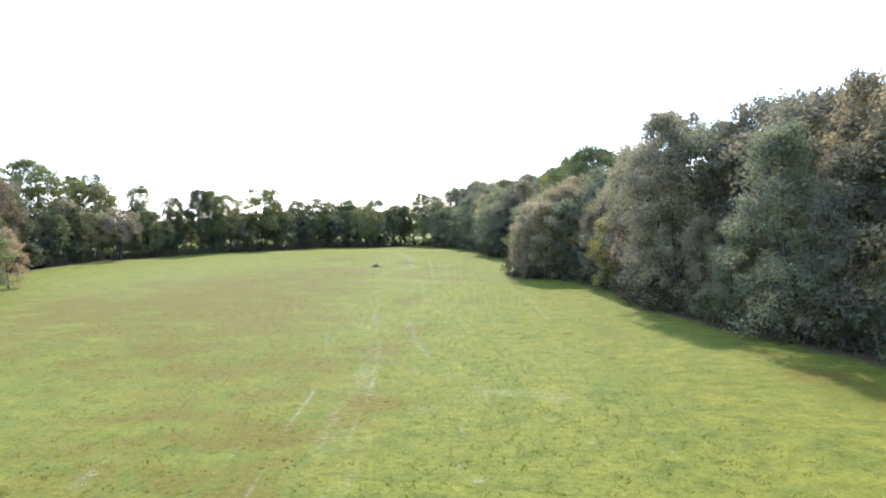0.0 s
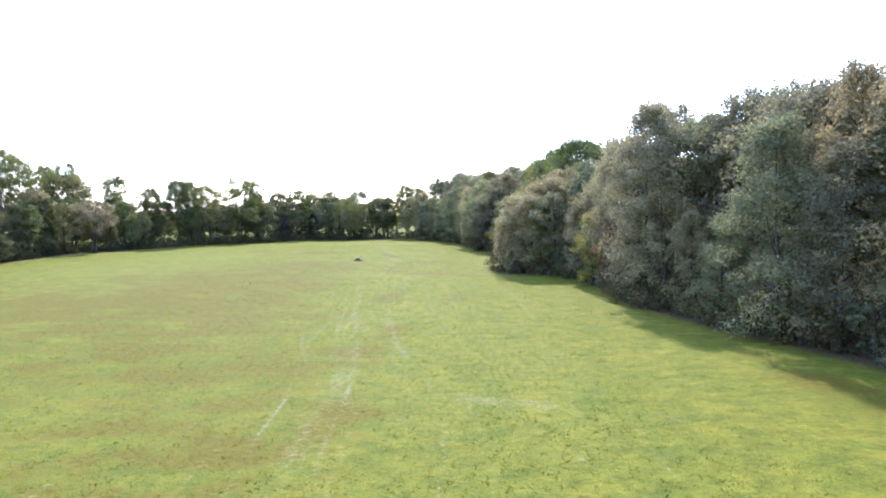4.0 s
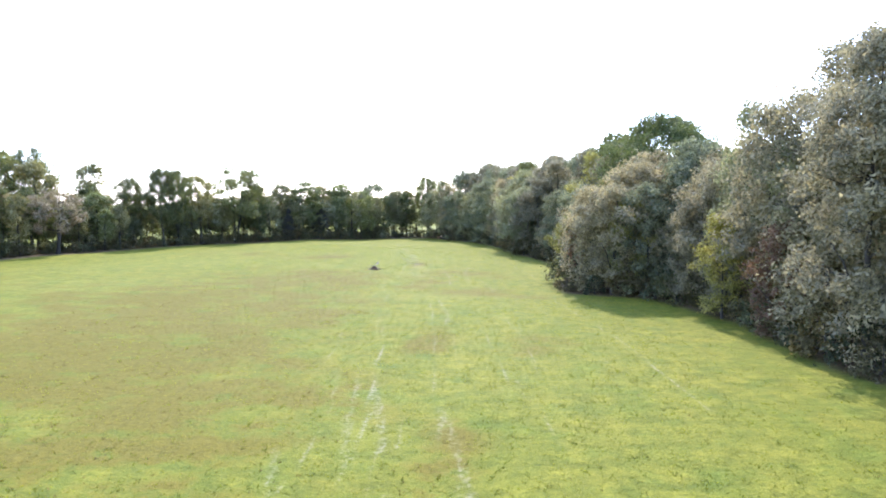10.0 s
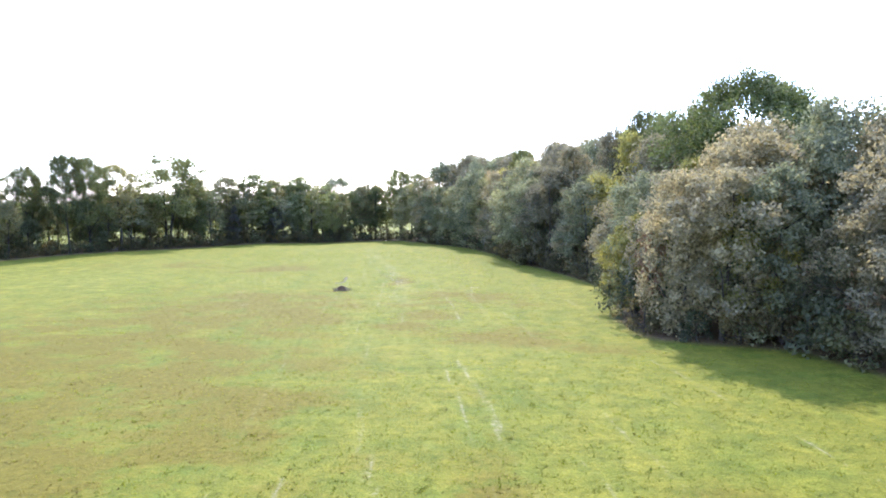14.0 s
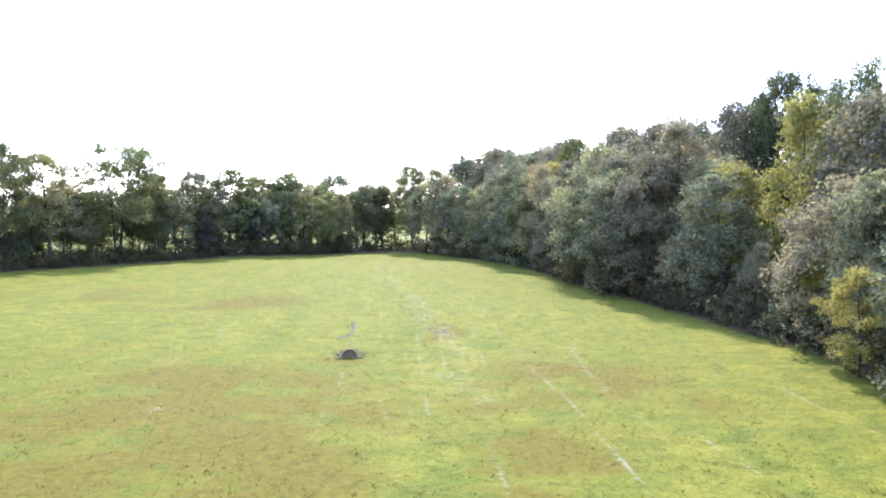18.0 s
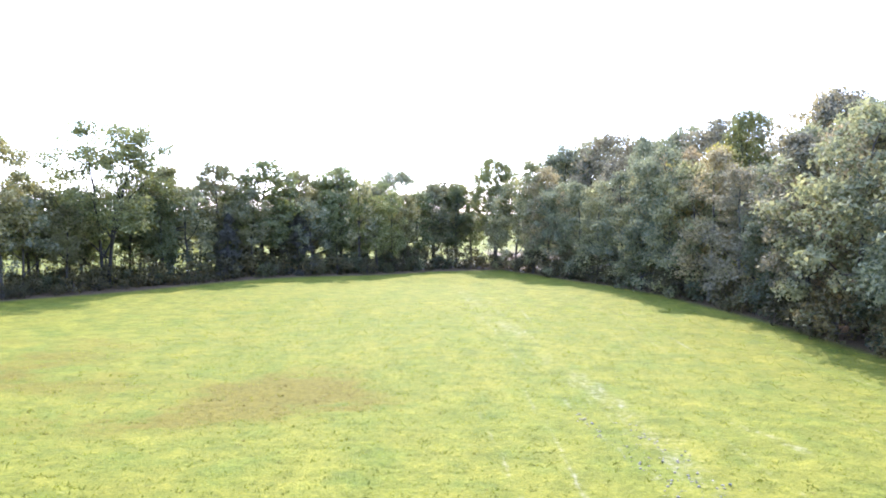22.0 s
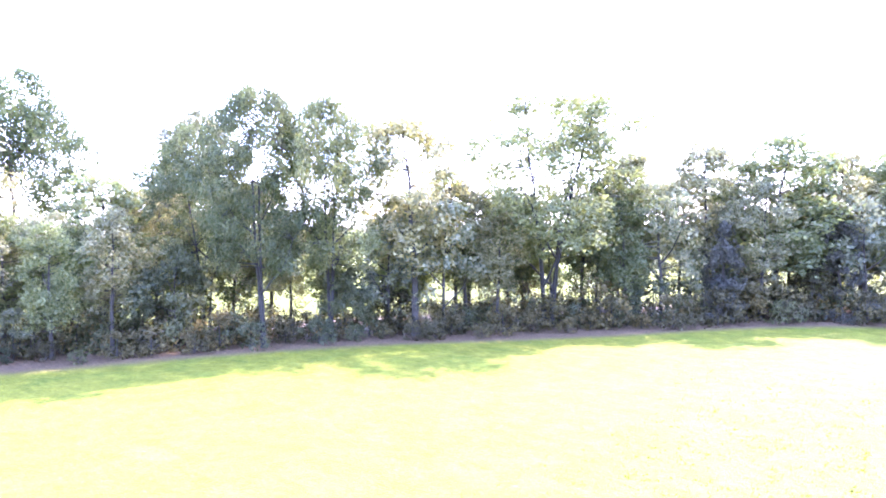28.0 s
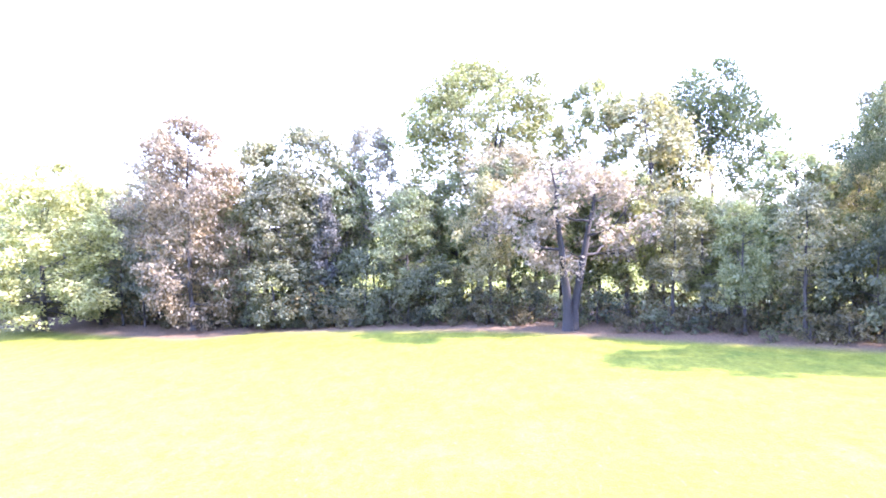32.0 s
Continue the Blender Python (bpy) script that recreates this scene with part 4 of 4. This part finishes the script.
def ring_wall(bm, r_in, r_out, y0, y1, n=28):
    """A pipe along y with a wall."""
    rows = []
    for r, y in ((r_in, y0), (r_out, y0), (r_out, y1), (r_in, y1)):
        rows.append([bm.verts.new((r * math.cos(2 * math.pi * i / n), y, r * math.sin(2 * math.pi * i / n))) for i in range(n)])
    for a, b in zip(rows, rows[1:] + rows[:1]):
        for i in range(n):
            bm.faces.new((a[i], a[(i + 1) % n], b[(i + 1) % n], b[i]))
    bmesh.ops.recalc_face_normals(bm, faces=bm.faces)


PX, PY = -9.52, 95.05
PZ = float(land(PX, PY))
culvert = tagged(new("culvert_pipe"), "rusty round pipe mouth half sunk in the grass", "pipe")
culvert.matrix_world = pose(PX, PY, PZ + 0.06, -24, 0, 6) @ Matrix.Diagonal((0.88, 0.88, 0.88, 1))
bm = bmesh.new()
ring_wall(bm, 0.40, 0.43, 0.0, 1.1)
part("barrel", bm, RUST, culvert)
bm = bmesh.new()
ring_wall(bm, 0.398, 0.44, -0.03, 0.02)
bmesh.ops.bevel(bm, geom=[e for e in bm.edges if len(e.link_faces) == 2], offset=0.008, segments=1, affect="EDGES")
part("rim", bm, RIM, culvert, "pale weathered rim")
bm = bmesh.new()
bmesh.ops.create_cone(bm, cap_ends=True, segments=28, radius1=0.4, radius2=0.4, depth=0.03, matrix=Matrix.Translation((0, 0.16, 0)) @ Euler((radians(90), 0, 0)).to_matrix().to_4x4())
part("cover_plate", bm, RUST, culvert, "rust-brown plate inside the mouth")

# dead stalks and sticks round the pipe mouth
rng = np.random.default_rng(21)
for i in range(150):
    a, d = rng.uniform(-0.3, 3.5), rng.uniform(0.5, 1.0)
    x, y = PX + 0.62 * d * math.cos(a), PY + 0.1 + 1.5 * d * math.sin(a)
    l = rng.uniform(0.18, 0.5)
    t = rng.normal(size=3) * np.array([1, 1, 0.22]) + np.array([0, 0, 0.12])
    t = t / np.linalg.norm(t) * l
    p = np.array([x, y, float(land(x, y)) + 0.03])
    v, f = tube([p, p + t * 0.5 + rng.normal(0, 0.03, 3), p + np.array([t[0], t[1], abs(t[2])])], [0.013, 0.01, 0.005], 4)
    tagged(new("stick", raw_mesh("stick", v, f, [DEAD], True)), "grey dead stick lying by the pipe mouth", "stick", "sticks round the pipe")


# ---- pale stones on bare places ----
def stone_mesh(seed):
    bm = bmesh.new()
    bmesh.ops.create_icosphere(bm, subdivisions=1, radius=1.0)
    r = random.Random(seed)
    for v in bm.verts:
        v.co *= r.uniform(0.75, 1.15)
        v.co.z *= 0.55
    me = bpy.data.meshes.new("stone")
    bm.to_mesh(me)
    bm.free()
    me.materials.append(STONE)
    return me


STONES = [stone_mesh(i) for i in range(4)]
random.seed(8)
for x, y, r in SPOTS:
    for i in range(int(6 + r * 12)):
        px, py, s = x + random.gauss(0, r * 0.5), y + random.gauss(0, r * 0.6), random.uniform(0.012, 0.036)
        ob = tagged(new("stone", random.choice(STONES)), "small pale stone on a bare patch", "stone", "stones on the bare patches")
        ob.matrix_basis = pose(px, py, float(land(px, py)) + s * 0.3, 0, 0, random.uniform(0, 360)) @ Matrix.Diagonal((s, s, s, 1))


# ---- gravel washed out along the bare streak and the wheel tracks ----
def gravel():
    rng = np.random.default_rng(41)
    bm = bmesh.new()
    bmesh.ops.create_icosphere(bm, subdivisions=1, radius=1.0)
    ball, tri = np.array([v.co for v in bm.verts]), np.array([[v.index for v in f.verts] for f in bm.faces])
    bm.free()
    pieces = []
    for line, n, width, small, big in (([(-10.3, 99.5), (-9.85, 100.4), (-9.8, 101.9), (-9.9, 104.1)], 230, 0.085, 0.015, 0.055), ([(-10.5, 99.5), (-9.9, 100.2)], 60, 0.09, 0.02, 0.055),
                                       ([(-5.1, 100.3), (-6.1, 104.4), (-7.4, 110.8)], 150, 0.3, 0.015, 0.05), ([(-4.5, 101.3), (-5.4, 105.3), (-6.0, 109.7)], 130, 0.3, 0.015, 0.05),
                                       ([(-5.9, 102.1), (-4.9, 100.6)], 60, 0.35, 0.02, 0.06), ([(-5.6, 88.0), (-5.4, 98.0)], 50, 0.2, 0.012, 0.04), ([(1.4, 26.8), (4.4, 25.6)], 90, 0.5, 0.01, 0.03)):
        for s in rng.uniform(0, length(line), n):
            x, y, rx, ry = along(line, s)
            o = rng.normal(0, width * (1.3 - 0.7 * s / length(line)))
            x, y, k = x + rx * o, y + ry * o, small + (big - small) * rng.random() ** 2
            pieces.append((ball * rng.uniform(0.7, 1.15, (len(ball), 1)) * (k, k * rng.uniform(0.6, 1.2), k * 0.6) + (x, y, float(land(x, y)) + k * 0.25), tri))
    v, f = join(pieces)
    tagged(new("gravel", raw_mesh("gravel", v, f, [GRAVEL])), "pale gravel washed out along bare streaks in the pasture", "gravel", kind="stuff")


gravel()


# ---- grass tufts, thick where the camera passes near ----
def tufts(name, label, mat, seed, count, box, dry_only):
    rng = np.random.default_rng(seed)
    x, y = rng.uniform(box[0], box[1], count * 3), rng.uniform(box[2], box[3], count * 3)
    d, p, l = wear_at(x, y)
    chance = (d * 1.3 + 0.04) if dry_only else np.clip(1 - d * 0.8 - p, 0.05, 1)
    keep = (rng.random(count * 3) < chance * 0.6) & (l < 0.3) & (p < 0.4)
    edge = np.minimum(np.minimum(x - box[0], box[1] - x), box[3] - y)
    keep &= rng.random(count * 3) < np.clip(edge / 6, 0, 1)
    x, y = x[keep][:count], y[keep][:count]
    n = len(x)
    z = land(x, y)
    k = 3
    X = np.repeat(x, k) + rng.normal(0, 0.045, n * k)
    Y = np.repeat(y, k) + rng.normal(0, 0.045, n * k)
    Z = np.repeat(z, k)
    a, h, w = rng.uniform(0, 6.28, n * k), rng.uniform(0.018, 0.045, n * k), rng.uniform(0.012, 0.03, n * k)
    lean = rng.uniform(0.04, 0.14, n * k)
    dx, dy = np.cos(a), np.sin(a)
    v = np.stack([np.stack([X - dy * w, Y + dx * w, Z - 0.02], 1), np.stack([X + dy * w, Y - dx * w, Z - 0.02], 1), np.stack([X + dx * lean, Y + dy * lean, Z + h], 1)], 1)
    tagged(new(name, raw_mesh(name, v.reshape(-1, 3), np.arange(n * k * 3).reshape(-1, 3), [mat])), label, "grass", kind="stuff")


tufts("grass", "short rough green grass tufts on the pasture", GRASS, 31, 32000, (-26, 14, 13, 75), False)
tufts("grass", "short rough green grass tufts on the pasture", GRASS, 32, 26000, (-30, 10, 75, 140), False)
tufts("dry_grass", "straw-coloured dry grass tufts on the pasture", STRAW, 33, 14000, (-30, 14, 13, 120), True)
